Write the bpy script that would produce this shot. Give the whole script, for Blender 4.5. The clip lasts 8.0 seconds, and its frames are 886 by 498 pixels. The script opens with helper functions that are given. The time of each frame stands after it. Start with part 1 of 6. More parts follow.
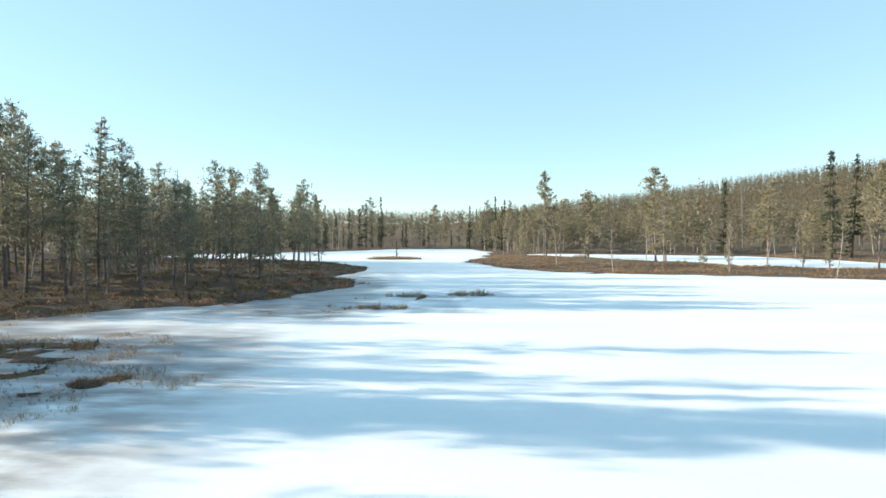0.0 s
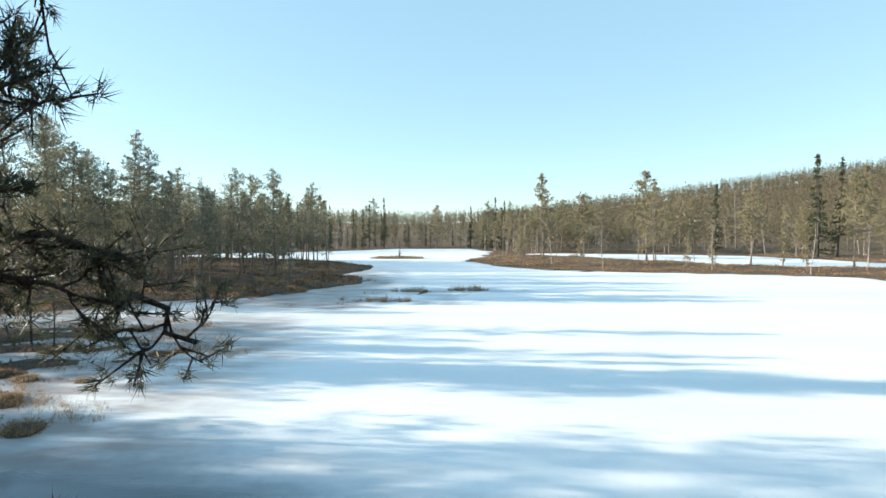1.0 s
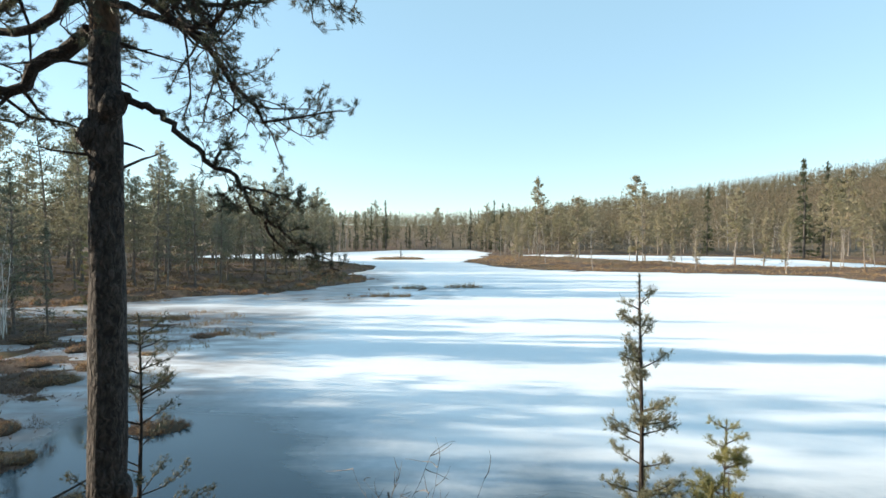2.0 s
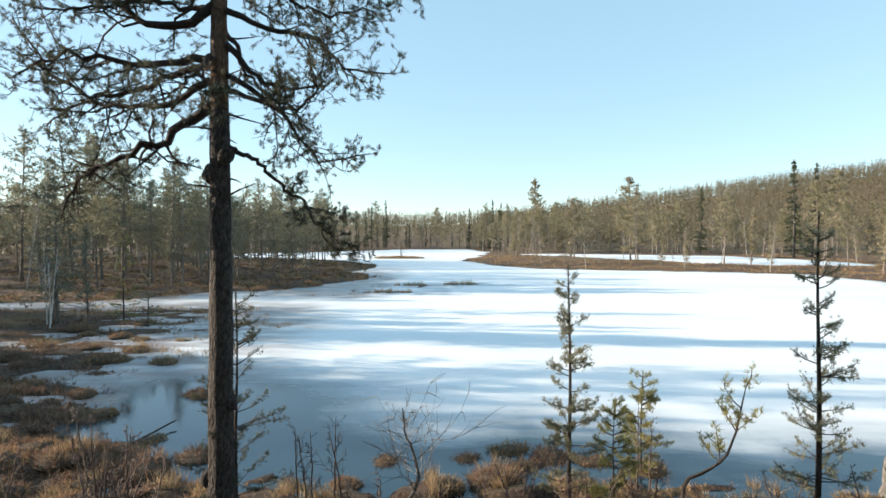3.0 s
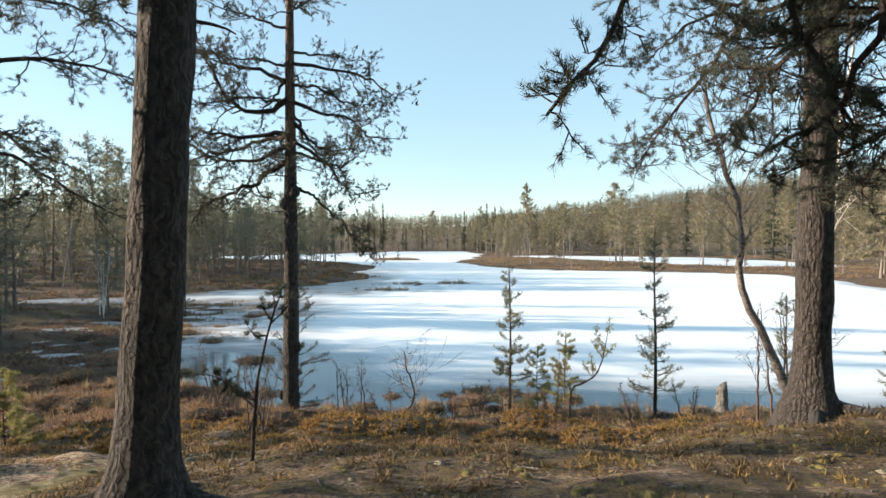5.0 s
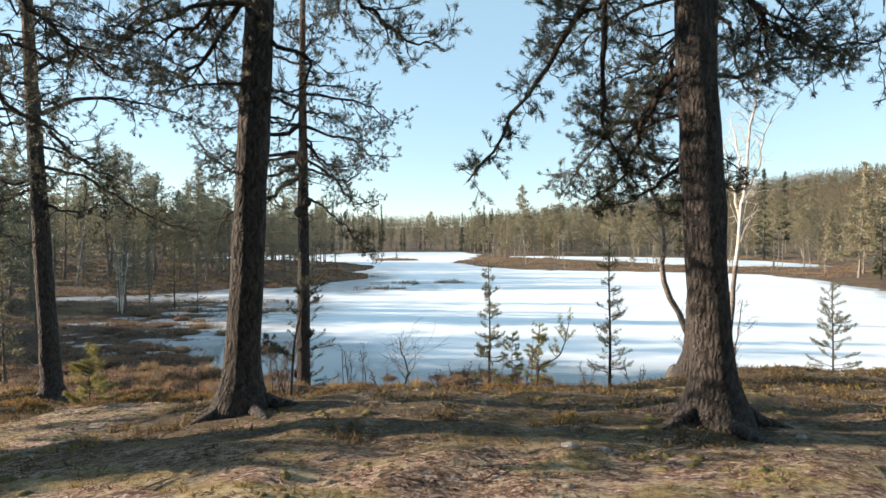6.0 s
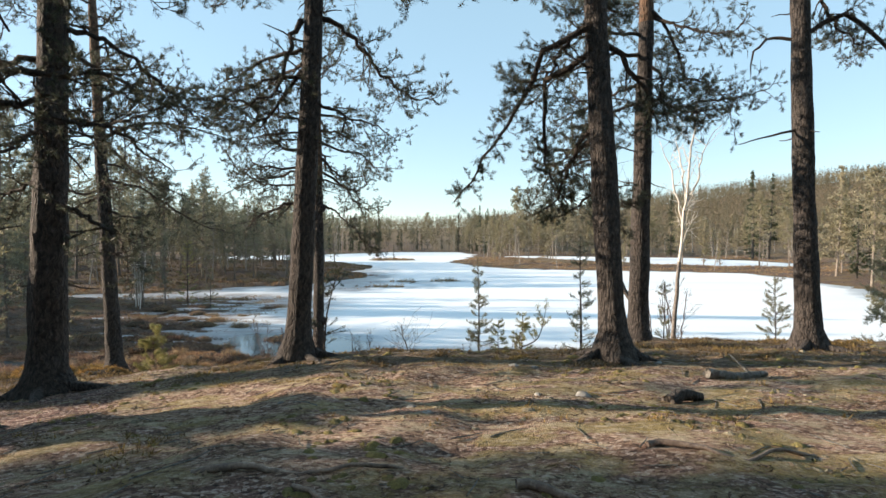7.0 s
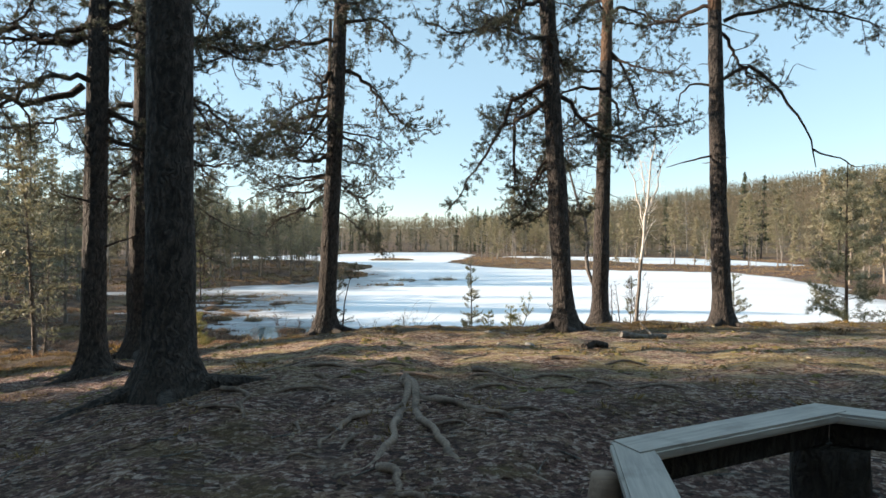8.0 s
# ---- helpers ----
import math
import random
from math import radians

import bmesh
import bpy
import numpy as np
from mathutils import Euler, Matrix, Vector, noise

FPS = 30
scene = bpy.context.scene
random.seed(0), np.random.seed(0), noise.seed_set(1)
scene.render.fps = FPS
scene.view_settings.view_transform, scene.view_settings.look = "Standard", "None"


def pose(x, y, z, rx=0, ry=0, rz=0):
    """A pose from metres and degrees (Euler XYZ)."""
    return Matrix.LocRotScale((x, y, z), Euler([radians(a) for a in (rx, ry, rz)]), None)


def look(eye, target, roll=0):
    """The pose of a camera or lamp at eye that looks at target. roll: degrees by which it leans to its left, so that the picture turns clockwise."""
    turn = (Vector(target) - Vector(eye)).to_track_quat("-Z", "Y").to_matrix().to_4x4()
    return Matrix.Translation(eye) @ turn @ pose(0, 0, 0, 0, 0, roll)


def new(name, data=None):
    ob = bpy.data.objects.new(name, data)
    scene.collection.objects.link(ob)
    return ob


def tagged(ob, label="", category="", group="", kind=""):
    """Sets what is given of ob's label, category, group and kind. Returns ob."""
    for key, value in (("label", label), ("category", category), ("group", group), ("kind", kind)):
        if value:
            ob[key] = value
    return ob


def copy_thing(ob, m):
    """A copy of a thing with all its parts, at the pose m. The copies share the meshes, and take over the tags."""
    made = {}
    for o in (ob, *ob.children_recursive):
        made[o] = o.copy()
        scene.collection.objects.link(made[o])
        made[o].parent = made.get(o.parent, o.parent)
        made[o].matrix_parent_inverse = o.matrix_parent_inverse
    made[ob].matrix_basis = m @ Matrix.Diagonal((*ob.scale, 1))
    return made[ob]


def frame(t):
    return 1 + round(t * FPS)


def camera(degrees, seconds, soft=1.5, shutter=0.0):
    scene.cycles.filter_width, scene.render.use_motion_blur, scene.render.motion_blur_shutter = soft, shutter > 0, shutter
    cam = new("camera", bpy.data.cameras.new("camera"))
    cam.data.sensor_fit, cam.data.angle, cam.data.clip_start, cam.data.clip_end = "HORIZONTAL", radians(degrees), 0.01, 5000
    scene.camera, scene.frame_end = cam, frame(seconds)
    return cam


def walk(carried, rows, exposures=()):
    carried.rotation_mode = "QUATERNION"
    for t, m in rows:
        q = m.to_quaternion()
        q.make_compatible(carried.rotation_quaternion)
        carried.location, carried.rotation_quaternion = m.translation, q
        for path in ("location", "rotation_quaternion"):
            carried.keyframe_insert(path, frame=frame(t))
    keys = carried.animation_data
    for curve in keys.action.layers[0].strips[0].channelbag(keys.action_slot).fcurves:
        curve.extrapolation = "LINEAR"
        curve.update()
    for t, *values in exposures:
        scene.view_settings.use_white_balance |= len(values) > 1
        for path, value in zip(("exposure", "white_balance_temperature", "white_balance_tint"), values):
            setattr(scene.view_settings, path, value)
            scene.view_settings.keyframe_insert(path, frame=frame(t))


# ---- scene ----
cam = camera(74.0, 8.0)
PATH = [
    (0, (-1.032, 0.032, 4.468), (-1.099, 2.0303, 4.4254), -0.05),
    (0.5, (-0.882, -2.382, 4.525), (-0.951, -0.3842, 4.4819), -0.05),
    (1, (-0.691, -4.846, 4.577), (-0.765, -2.8483, 4.5333), -0.05),
    (1.5, (-0.280, -7.308, 4.614), (-0.360, -5.3100, 4.5699), -0.05),
    (1.7, (-0.214, -8.213, 4.590), (-0.294, -6.2152, 4.5529), -0.05),
    (2.8, (0.013, -12.259, 4.657), (-0.060, -10.2613, 4.6134), -0.05),
    (3, (0.047, -12.763, 4.656), (-0.030, -10.7652, 4.6154), -0.05),
    (3.5, (0.120, -14.169, 4.686), (0.046, -12.1713, 4.6461), -0.05),
    (4, (0.190, -15.565, 4.691), (0.119, -13.5665, 4.6525), -0.05),
    (4.5, (0.326, -16.941, 4.741), (0.258, -14.9430, 4.7025), -0.05),
    (4.7, (0.380, -17.496, 4.754), (0.314, -15.4970, 4.7174), -0.05),
    (5.8, (0.854, -20.555, 4.813), (0.792, -18.5560, 4.7812), -0.05),
    (6, (0.878, -21.051, 4.836), (0.818, -19.0522, 4.8039), -0.05),
    (6.5, (0.951, -22.535, 4.823), (0.896, -20.5357, 4.7934), -0.05),
    (7, (0.992, -23.947, 4.849), (0.944, -21.9478, 4.8178), -0.05),
    (7.5, (1.067, -25.389, 4.848), (1.020, -23.3898, 4.8182), -0.05),
    (8, (1.143, -26.766, 4.864), (1.099, -24.7662, 4.8341), -0.05),
]
walk(cam, [(t, look(eye, target, roll)) for t, eye, target, roll in PATH], [(0, 1.06, 6720, 8), (3, 1.06, 6950, 12), (8, 1.04, 7120, 15)])

# ---- daylight ----
SUN_EL, SUN_AZ = 15.0, -86.0   # degrees; azimuth from +y towards +x
world = bpy.data.worlds.new("sky")
scene.world = world
world.use_nodes = True
wn = world.node_tree.nodes
sky = wn.new("ShaderNodeTexSky")
sky.sky_type, sky.sun_disc = "NISHITA", False
sky.sun_elevation, sky.sun_rotation = radians(SUN_EL), radians(SUN_AZ)
sky.air_density, sky.dust_density, sky.ozone_density = 0.9, 0.1, 1.5
wn["Background"].inputs["Strength"].default_value = 0.13
veil = wn.new("ShaderNodeMix")   # thin high haze evens the sky out
veil.data_type = "RGBA"
veil.inputs[0].default_value, veil.inputs[7].default_value = 0.5, (1.95, 3.45, 4.35, 1)
world.node_tree.links.new(sky.outputs[0], veil.inputs[6])
world.node_tree.links.new(veil.outputs[2], wn["Background"].inputs["Color"])
sun_data = bpy.data.lights.new("sun", "SUN")
sun_data.energy, sun_data.angle, sun_data.color = 5.0, radians(0.53), (1.0, 0.88, 0.72)
sun = new("sun", sun_data)
sun_way = Vector((math.sin(radians(SUN_AZ)) * math.cos(radians(SUN_EL)), math.cos(radians(SUN_AZ)) * math.cos(radians(SUN_EL)), math.sin(radians(SUN_EL))))
sun.matrix_world = look(sun_way * 300, (0, 0, 0))

# ---- materials ----
class Nodes:
    """A small builder for node materials."""
    def __init__(self, name, rough=0.8, metal=0.0):
        self.mat = bpy.data.materials.new(name)
        self.mat.use_nodes = True
        self.tree = self.mat.node_tree
        self.bsdf = self.tree.nodes["Principled BSDF"]
        self.out = self.tree.nodes["Material Output"]
        self.bsdf.inputs["Roughness"].default_value = rough
        self.bsdf.inputs["Metallic"].default_value = metal
        self.pos = self.tree.nodes.new("ShaderNodeNewGeometry").outputs["Position"]
        self.obj = self.tree.nodes.new("ShaderNodeTexCoord").outputs["Object"]

    def link(self, a, b):
        self.tree.links.new(a, b)

    def stretch(self, source, sx, sy, sz):
        n = self.tree.nodes.new("ShaderNodeMapping")
        n.inputs["Scale"].default_value = (sx, sy, sz)
        self.link(source, n.inputs["Vector"])
        return n.outputs[0]

    def noise(self, scale, detail=4.0, source=None, rough=0.55):
        n = self.tree.nodes.new("ShaderNodeTexNoise")
        n.inputs["Scale"].default_value, n.inputs["Detail"].default_value, n.inputs["Roughness"].default_value = scale, detail, rough
        self.link(source or self.pos, n.inputs["Vector"])
        return n.outputs["Fac"]

    def voronoi(self, scale, source=None, feature="F1"):
        n = self.tree.nodes.new("ShaderNodeTexVoronoi")
        n.feature = feature
        n.inputs["Scale"].default_value = scale
        self.link(source or self.pos, n.inputs["Vector"])
        return n.outputs["Distance"]

    def flakes(self, scale, source=None):
        """A random value for each flake of litter."""
        warp = self.mix(0.03, source or self.pos, self.noise(14.0, 3.0), "ADD")
        n = self.tree.nodes.new("ShaderNodeTexVoronoi")
        n.inputs["Scale"].default_value = scale
        self.link(warp, n.inputs["Vector"])
        split = self.tree.nodes.new("ShaderNodeSeparateColor")
        self.link(n.outputs["Color"], split.inputs[0])
        return split.outputs[0]

    def ramp(self, fac, *stops):
        n = self.tree.nodes.new("ShaderNodeValToRGB")
        while len(n.color_ramp.elements) < len(stops):
            n.color_ramp.elements.new(0.5)
        for e, (p, c) in zip(n.color_ramp.elements, stops):
            e.position = p
            e.color = (*c, 1) if len(c) == 3 else c
        self.link(fac, n.inputs["Fac"])
        return n.outputs["Color"]

    def span(self, fac, lo, hi):
        return self.ramp(fac, (lo, (0, 0, 0)), (hi, (1, 1, 1)))

    def mix(self, fac, a, b, blend="MIX"):
        n = self.tree.nodes.new("ShaderNodeMix")
        n.data_type, n.blend_type = "RGBA", blend
        for socket, value in ((n.inputs[0], fac), (n.inputs[6], a), (n.inputs[7], b)):
            if isinstance(value, (int, float)):
                socket.default_value = value
            elif isinstance(value, tuple):
                socket.default_value = (*value, 1)
            else:
                self.link(value, socket)
        return n.outputs[2]

    def math(self, op, a, b=0.0):
        n = self.tree.nodes.new("ShaderNodeMath")
        n.operation = op
        for socket, value in zip(n.inputs, (a, b)):
            if isinstance(value, (int, float)):
                socket.default_value = value
            else:
                self.link(value, socket)
        return n.outputs[0]

    def attribute(self, name):
        n = self.tree.nodes.new("ShaderNodeAttribute")
        n.attribute_name = name
        return n.outputs["Fac"]

    def random(self):
        return self.tree.nodes.new("ShaderNodeObjectInfo").outputs["Random"]

    def island(self):
        return self.tree.nodes.new("ShaderNodeNewGeometry").outputs["Random Per Island"]

    def colour(self, c):
        if isinstance(c, tuple):
            self.bsdf.inputs["Base Color"].default_value = (*c, 1)
        else:
            self.link(c, self.bsdf.inputs["Base Color"])
        return self

    def roughness(self, c):
        self.link(c, self.bsdf.inputs["Roughness"])
        return self

    def bump(self, height, strength=0.5, distance=0.02):
        n = self.tree.nodes.new("ShaderNodeBump")
        n.inputs["Strength"].default_value, n.inputs["Distance"].default_value = strength, distance
        self.link(height, n.inputs["Height"])
        self.link(n.outputs[0], self.bsdf.inputs["Normal"])
        return self

    def leafy(self, share=0.3):
        """Lets some light through, as needles and blades do."""
        t = self.tree.nodes.new("ShaderNodeBsdfTranslucent")
        m = self.tree.nodes.new("ShaderNodeMixShader")
        m.inputs[0].default_value = share
        source = self.bsdf.inputs["Base Color"].links
        if source:
            self.link(source[0].from_socket, t.inputs["Color"])
        else:
            t.inputs["Color"].default_value = self.bsdf.inputs["Base Color"].default_value
        self.link(self.bsdf.outputs[0], m.inputs[1])
        self.link(t.outputs[0], m.inputs[2])
        self.link(m.outputs[0], self.out.inputs["Surface"])
        return self


def needle_material(name, dark, mid, light, other=None, thin=0.3):
    n = Nodes(name, 0.55)
    tone = n.ramp(n.island(), (0.0, dark), (0.55, mid), (1.0, light))
    patch = n.span(n.noise(0.9, 2.0), 0.35, 0.7)
    tone = n.mix(n.math("MULTIPLY", patch, 0.4), tone, light)
    if other:   # whole trees differ in tint
        tone = n.mix(n.math("MULTIPLY", n.span(n.noise(0.16, 2.0), 0.42, 0.60), 0.85), tone, n.mix(n.island(), dark, other))
    n.colour(tone).leafy(thin)
    return n.mat


def bark_material(name, low, high, ridge, scale=1.0):
    """Plated bark: dark furrows, grey-brown plates, redder flakes."""
    n = Nodes(name, 0.9)
    warp = n.mix(0.14, n.obj, n.noise(7.0 * scale, 4.0, n.obj), "ADD")
    p = n.stretch(warp, 13 * scale, 13 * scale, 3.2 * scale)
    cells = n.voronoi(1.6, p)
    grain = n.noise(2.2, 7.0, p, 0.7)
    plate = n.mix(n.span(grain, 0.35, 0.65), low, high)
    c = n.mix(n.math("MULTIPLY", n.math("MULTIPLY", n.span(cells, 0.28, 0.70), n.span(n.noise(9.0 * scale, 4.0, n.obj), 0.2, 0.6)), 0.85), plate, ridge)
    c = n.mix(n.math("MULTIPLY", n.span(n.noise(1.1, 3.0, n.obj), 0.5, 0.75), 0.22), c, (0.16, 0.15, 0.135))
    n.colour(c).bump(n.math("SUBTRACT", grain, n.math("MULTIPLY", cells, 1.6)), 1.0, 0.035)
    return n.mat


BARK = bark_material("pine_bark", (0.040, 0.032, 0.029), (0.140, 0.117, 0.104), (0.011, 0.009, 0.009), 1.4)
# paler copy of the pine bark, sunlight on the far trunks put into it
BARK_FAR_LIT = bark_material("sunlight_toned_pine_bark", (0.25, 0.205, 0.165), (0.38, 0.32, 0.27), (0.13, 0.105, 0.085), 0.6)
BARK_STAND = bark_material("grey_pine_bark", (0.15, 0.122, 0.10), (0.27, 0.225, 0.19), (0.075, 0.06, 0.05), 0.7)
BARK_HIGH = bark_material("upper_pine_bark", (0.13, 0.075, 0.045), (0.22, 0.13, 0.08), (0.06, 0.035, 0.022))
TWIG = bark_material("branch_bark", (0.062, 0.045, 0.036), (0.14, 0.102, 0.080), (0.03, 0.023, 0.019), 2.5)
DEADWOOD = bark_material("weathered_grey_wood", (0.24, 0.225, 0.20), (0.36, 0.34, 0.31), (0.12, 0.11, 0.10), 1.5)
SPRUCE_BARK = bark_material("spruce_bark", (0.07, 0.058, 0.048), (0.13, 0.11, 0.095), (0.03, 0.026, 0.022), 1.6)
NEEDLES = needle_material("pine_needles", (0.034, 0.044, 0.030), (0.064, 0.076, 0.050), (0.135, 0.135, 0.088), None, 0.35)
NEEDLES_STAND = needle_material("forest_pine_needles", (0.105, 0.116, 0.082), (0.168, 0.176, 0.122), (0.26, 0.255, 0.175), (0.32, 0.27, 0.145), 0.42)
NEEDLES_YOUNG = needle_material("young_pine_needles", (0.15, 0.155, 0.062), (0.26, 0.25, 0.10), (0.42, 0.37, 0.15), None, 0.4)
# paler copy of the pine needles, the sun on the far shore coloured in
NEEDLES_FAR_LIT = needle_material("sunlight_toned_pine_needles", (0.205, 0.182, 0.115), (0.29, 0.25, 0.16), (0.38, 0.33, 0.215), (0.27, 0.25, 0.13), 0.4)
NEEDLES_HILL = needle_material("hill_pine_needles", (0.115, 0.100, 0.063), (0.145, 0.126, 0.079), (0.175, 0.150, 0.094), (0.20, 0.162, 0.102), 0.3)
NEEDLES_SAPLING = needle_material("sapling_needles", (0.14, 0.145, 0.092), (0.23, 0.225, 0.14), (0.36, 0.33, 0.21), None, 0.4)
NEEDLES_SPRUCE = needle_material("spruce_needles", (0.028, 0.040, 0.020), (0.048, 0.062, 0.028), (0.075, 0.085, 0.038))


def birch_material(name, pale, grey, mark):
    n = Nodes(name, 0.7)
    p = n.stretch(n.obj, 9, 9, 17)
    marks = n.span(n.noise(1.6, 4.0, p, 0.6), mark, mark + 0.1)
    base = n.mix(n.noise(2.0, 3.0, n.obj), pale, grey)
    n.colour(n.mix(marks, base, (0.06, 0.05, 0.045))).bump(marks, 0.4, 0.01)
    return n.mat


BIRCH = birch_material("birch_bark", (0.80, 0.76, 0.71), (0.50, 0.45, 0.40), 0.58)
BIRCH_FAR = birch_material("far_birch_bark", (0.46, 0.42, 0.37), (0.27, 0.24, 0.21), 0.54)
BIRCH_OLD = birch_material("old_birch_bark", (0.31, 0.275, 0.245), (0.13, 0.11, 0.098), 0.50)
BARE_TWIGS = Nodes("grey_birch_twigs", 0.8).colour((0.24, 0.20, 0.17)).mat
BIRCH_TWIG = Nodes("birch_twig", 0.7).colour((0.085, 0.058, 0.050)).mat


def ground_material():
    """Dark heath on the slope, moss, lichen and litter on the crest toned as if sunlit, worn reddish soil by the bench
    darkened also for shade, peat along the water.
    """
    n = Nodes("bog_and_heath_ground", 0.95)
    flat = n.stretch(n.pos, 1.0, 1.7, 1.0)
    big, mid, small, fine = n.noise(0.35, 4.0), n.noise(1.5, 6.0, rough=0.65), n.noise(6.5, 6.0, rough=0.7), n.noise(38.0, 5.0, rough=0.75)
    worn, grit = n.noise(2.6, 9.0, flat, 0.78), n.noise(95.0, 3.0, rough=0.8)
    chips, crumbs = n.flakes(22.0, n.stretch(n.pos, 1.0, 1.5, 1.0)), n.flakes(55.0)
    speck = n.math("ADD", n.math("MULTIPLY", chips, 0.5), n.math("ADD", n.math("MULTIPLY", crumbs, 0.3), n.math("MULTIPLY", fine, 0.2)))
    litter = n.ramp(speck, (0.12, (0.070, 0.034, 0.022)), (0.34, (0.25, 0.142, 0.092)), (0.56, (0.49, 0.315, 0.215)), (0.74, (0.66, 0.49, 0.36)), (0.86, (0.80, 0.70, 0.59)))
    soil = n.ramp(speck, (0.15, (0.026, 0.012, 0.011)), (0.42, (0.130, 0.060, 0.050)), (0.60, (0.29, 0.152, 0.122)), (0.77, (0.68, 0.53, 0.45)))
    moss = n.mix(n.span(fine, 0.32, 0.68), (0.11, 0.082, 0.026), (0.56, 0.42, 0.145))
    lichen = n.mix(n.span(fine, 0.35, 0.65), (0.40, 0.315, 0.205), (0.80, 0.66, 0.46))
    peat = n.ramp(speck, (0.15, (0.022, 0.014, 0.011)), (0.5, (0.075, 0.046, 0.033)), (0.85, (0.22, 0.145, 0.095)))
    olive = n.mix(n.span(fine, 0.3, 0.7), (0.058, 0.043, 0.016), (0.30, 0.205, 0.066))
    path = n.attribute("trodden")
    slope = n.mix(n.span(small, 0.40, 0.62), peat, olive)
    slope = n.mix(n.math("MULTIPLY", n.span(mid, 0.52, 0.64), 0.6), slope, litter)
    crest = n.mix(n.span(worn, 0.41, 0.52), n.mix(0.45, soil, litter), litter)
    crest = n.mix(n.math("MULTIPLY", n.span(n.noise(1.3, 5.0, flat, 0.65), 0.48, 0.56), 0.85), crest, moss)
    crest = n.mix(n.math("MULTIPLY", n.span(worn, 0.51, 0.59), 0.85), crest, lichen)
    crest = n.mix(n.math("MULTIPLY", n.span(n.noise(0.9, 5.0, flat, 0.65), 0.57, 0.64), 0.7), crest, soil)
    yard = n.mix(n.math("MULTIPLY", n.span(worn, 0.50, 0.62), 0.75), soil, litter)
    yard = n.mix(n.math("MULTIPLY", n.span(n.noise(1.9, 6.0, rough=0.7), 0.49, 0.60), 0.5), yard, (0.040, 0.025, 0.022))
    yard = n.mix(n.math("MULTIPLY", n.span(n.noise(1.1, 5.0, flat, 0.65), 0.55, 0.63), 0.6), yard, olive)
    waver = n.math("MULTIPLY", n.math("SUBTRACT", mid, 0.5), 0.9)
    c = n.mix(n.span(n.math("ADD", path, waver), 0.12, 0.45), slope, crest)
    c = n.mix(n.span(n.math("ADD", path, n.math("MULTIPLY", waver, 0.4)), 0.76, 0.97), c, yard)
    bog = n.attribute("bog")
    boggy = n.mix(n.math("MULTIPLY", n.span(mid, 0.46, 0.62), 0.7), peat, (0.16, 0.094, 0.060))
    boggy = n.mix(n.math("MULTIPLY", n.span(big, 0.50, 0.62), 0.6), boggy, olive)
    c = n.mix(n.span(n.math("ADD", bog, n.math("MULTIPLY", n.math("SUBTRACT", big, 0.5), 0.6)), 0.3, 0.7), c, boggy)
    relief = n.math("ADD", n.math("MULTIPLY", small, 3.0), n.math("ADD", n.math("ADD", fine, n.math("MULTIPLY", chips, 0.5)), n.math("MULTIPLY", worn, 1.8)))
    n.colour(c).bump(n.math("ADD", relief, n.math("MULTIPLY", grit, 0.4)), 0.95, 0.055)
    return n.mat


def ice_material():
    n = Nodes("snow_ice", 0.6)
    streak = n.noise(0.10, 5.0, n.stretch(n.pos, 0.35, 1.3, 1))
    fine = n.noise(3.0, 5.0)
    white = n.mix(n.span(streak, 0.35, 0.7), (0.89, 0.90, 0.91), (0.75, 0.80, 0.83))
    white = n.mix(n.math("MULTIPLY", n.span(fine, 0.4, 0.75), 0.18), white, (0.66, 0.71, 0.75))
    melt = n.attribute("melt")
    edge = n.math("ADD", melt, n.math("MULTIPLY", n.math("SUBTRACT", n.noise(0.6, 5.0, n.stretch(n.pos, 0.3, 1.2, 1)), 0.5), 0.42))
    grey = n.mix(n.span(fine, 0.3, 0.7), (0.32, 0.38, 0.43), (0.45, 0.49, 0.53))
    c = n.mix(n.span(edge, 0.30, 0.62), white, grey)
    stain = n.math("MULTIPLY", n.attribute("stain"), n.span(n.noise(0.8, 5.0, n.stretch(n.pos, 0.5, 1.2, 1)), 0.3, 0.6))
    c = n.mix(n.math("MULTIPLY", stain, 0.8), c, (0.20, 0.152, 0.135))
    c = n.mix(n.span(edge, 0.60, 0.82), c, (0.020, 0.050, 0.072))
    n.colour(c)
    n.roughness(n.ramp(edge, (0.5, (0.62, 0.62, 0.62)), (0.88, (0.07, 0.07, 0.07))))
    n.bump(n.mix(n.span(edge, 0.6, 0.8), n.noise(5.0, 5.0), (0.5, 0.5, 0.5)), 0.25, 0.02)
    return n.mat


def grass_material(name, a, b, c):
    n = Nodes(name, 0.8)
    n.colour(n.ramp(n.island(), (0.0, a), (0.5, b), (1.0, c))).leafy(0.35)
    return n.mat


GROUND, ICE = ground_material(), ice_material()
DRY_GRASS = grass_material("dry_sedge", (0.20, 0.122, 0.068), (0.33, 0.225, 0.125), (0.50, 0.385, 0.24))
LITTER = grass_material("needle_litter", (0.07, 0.040, 0.024), (0.20, 0.125, 0.075), (0.40, 0.30, 0.20))
BOG = grass_material("bog_sedge", (0.10, 0.056, 0.042), (0.22, 0.128, 0.088), (0.40, 0.27, 0.185))
RUSTY = grass_material("rusty_heather", (0.100, 0.053, 0.037), (0.265, 0.152, 0.090), (0.52, 0.35, 0.19))
HEATH = grass_material("crowberry_heath", (0.09, 0.060, 0.023), (0.235, 0.155, 0.052), (0.44, 0.29, 0.10))


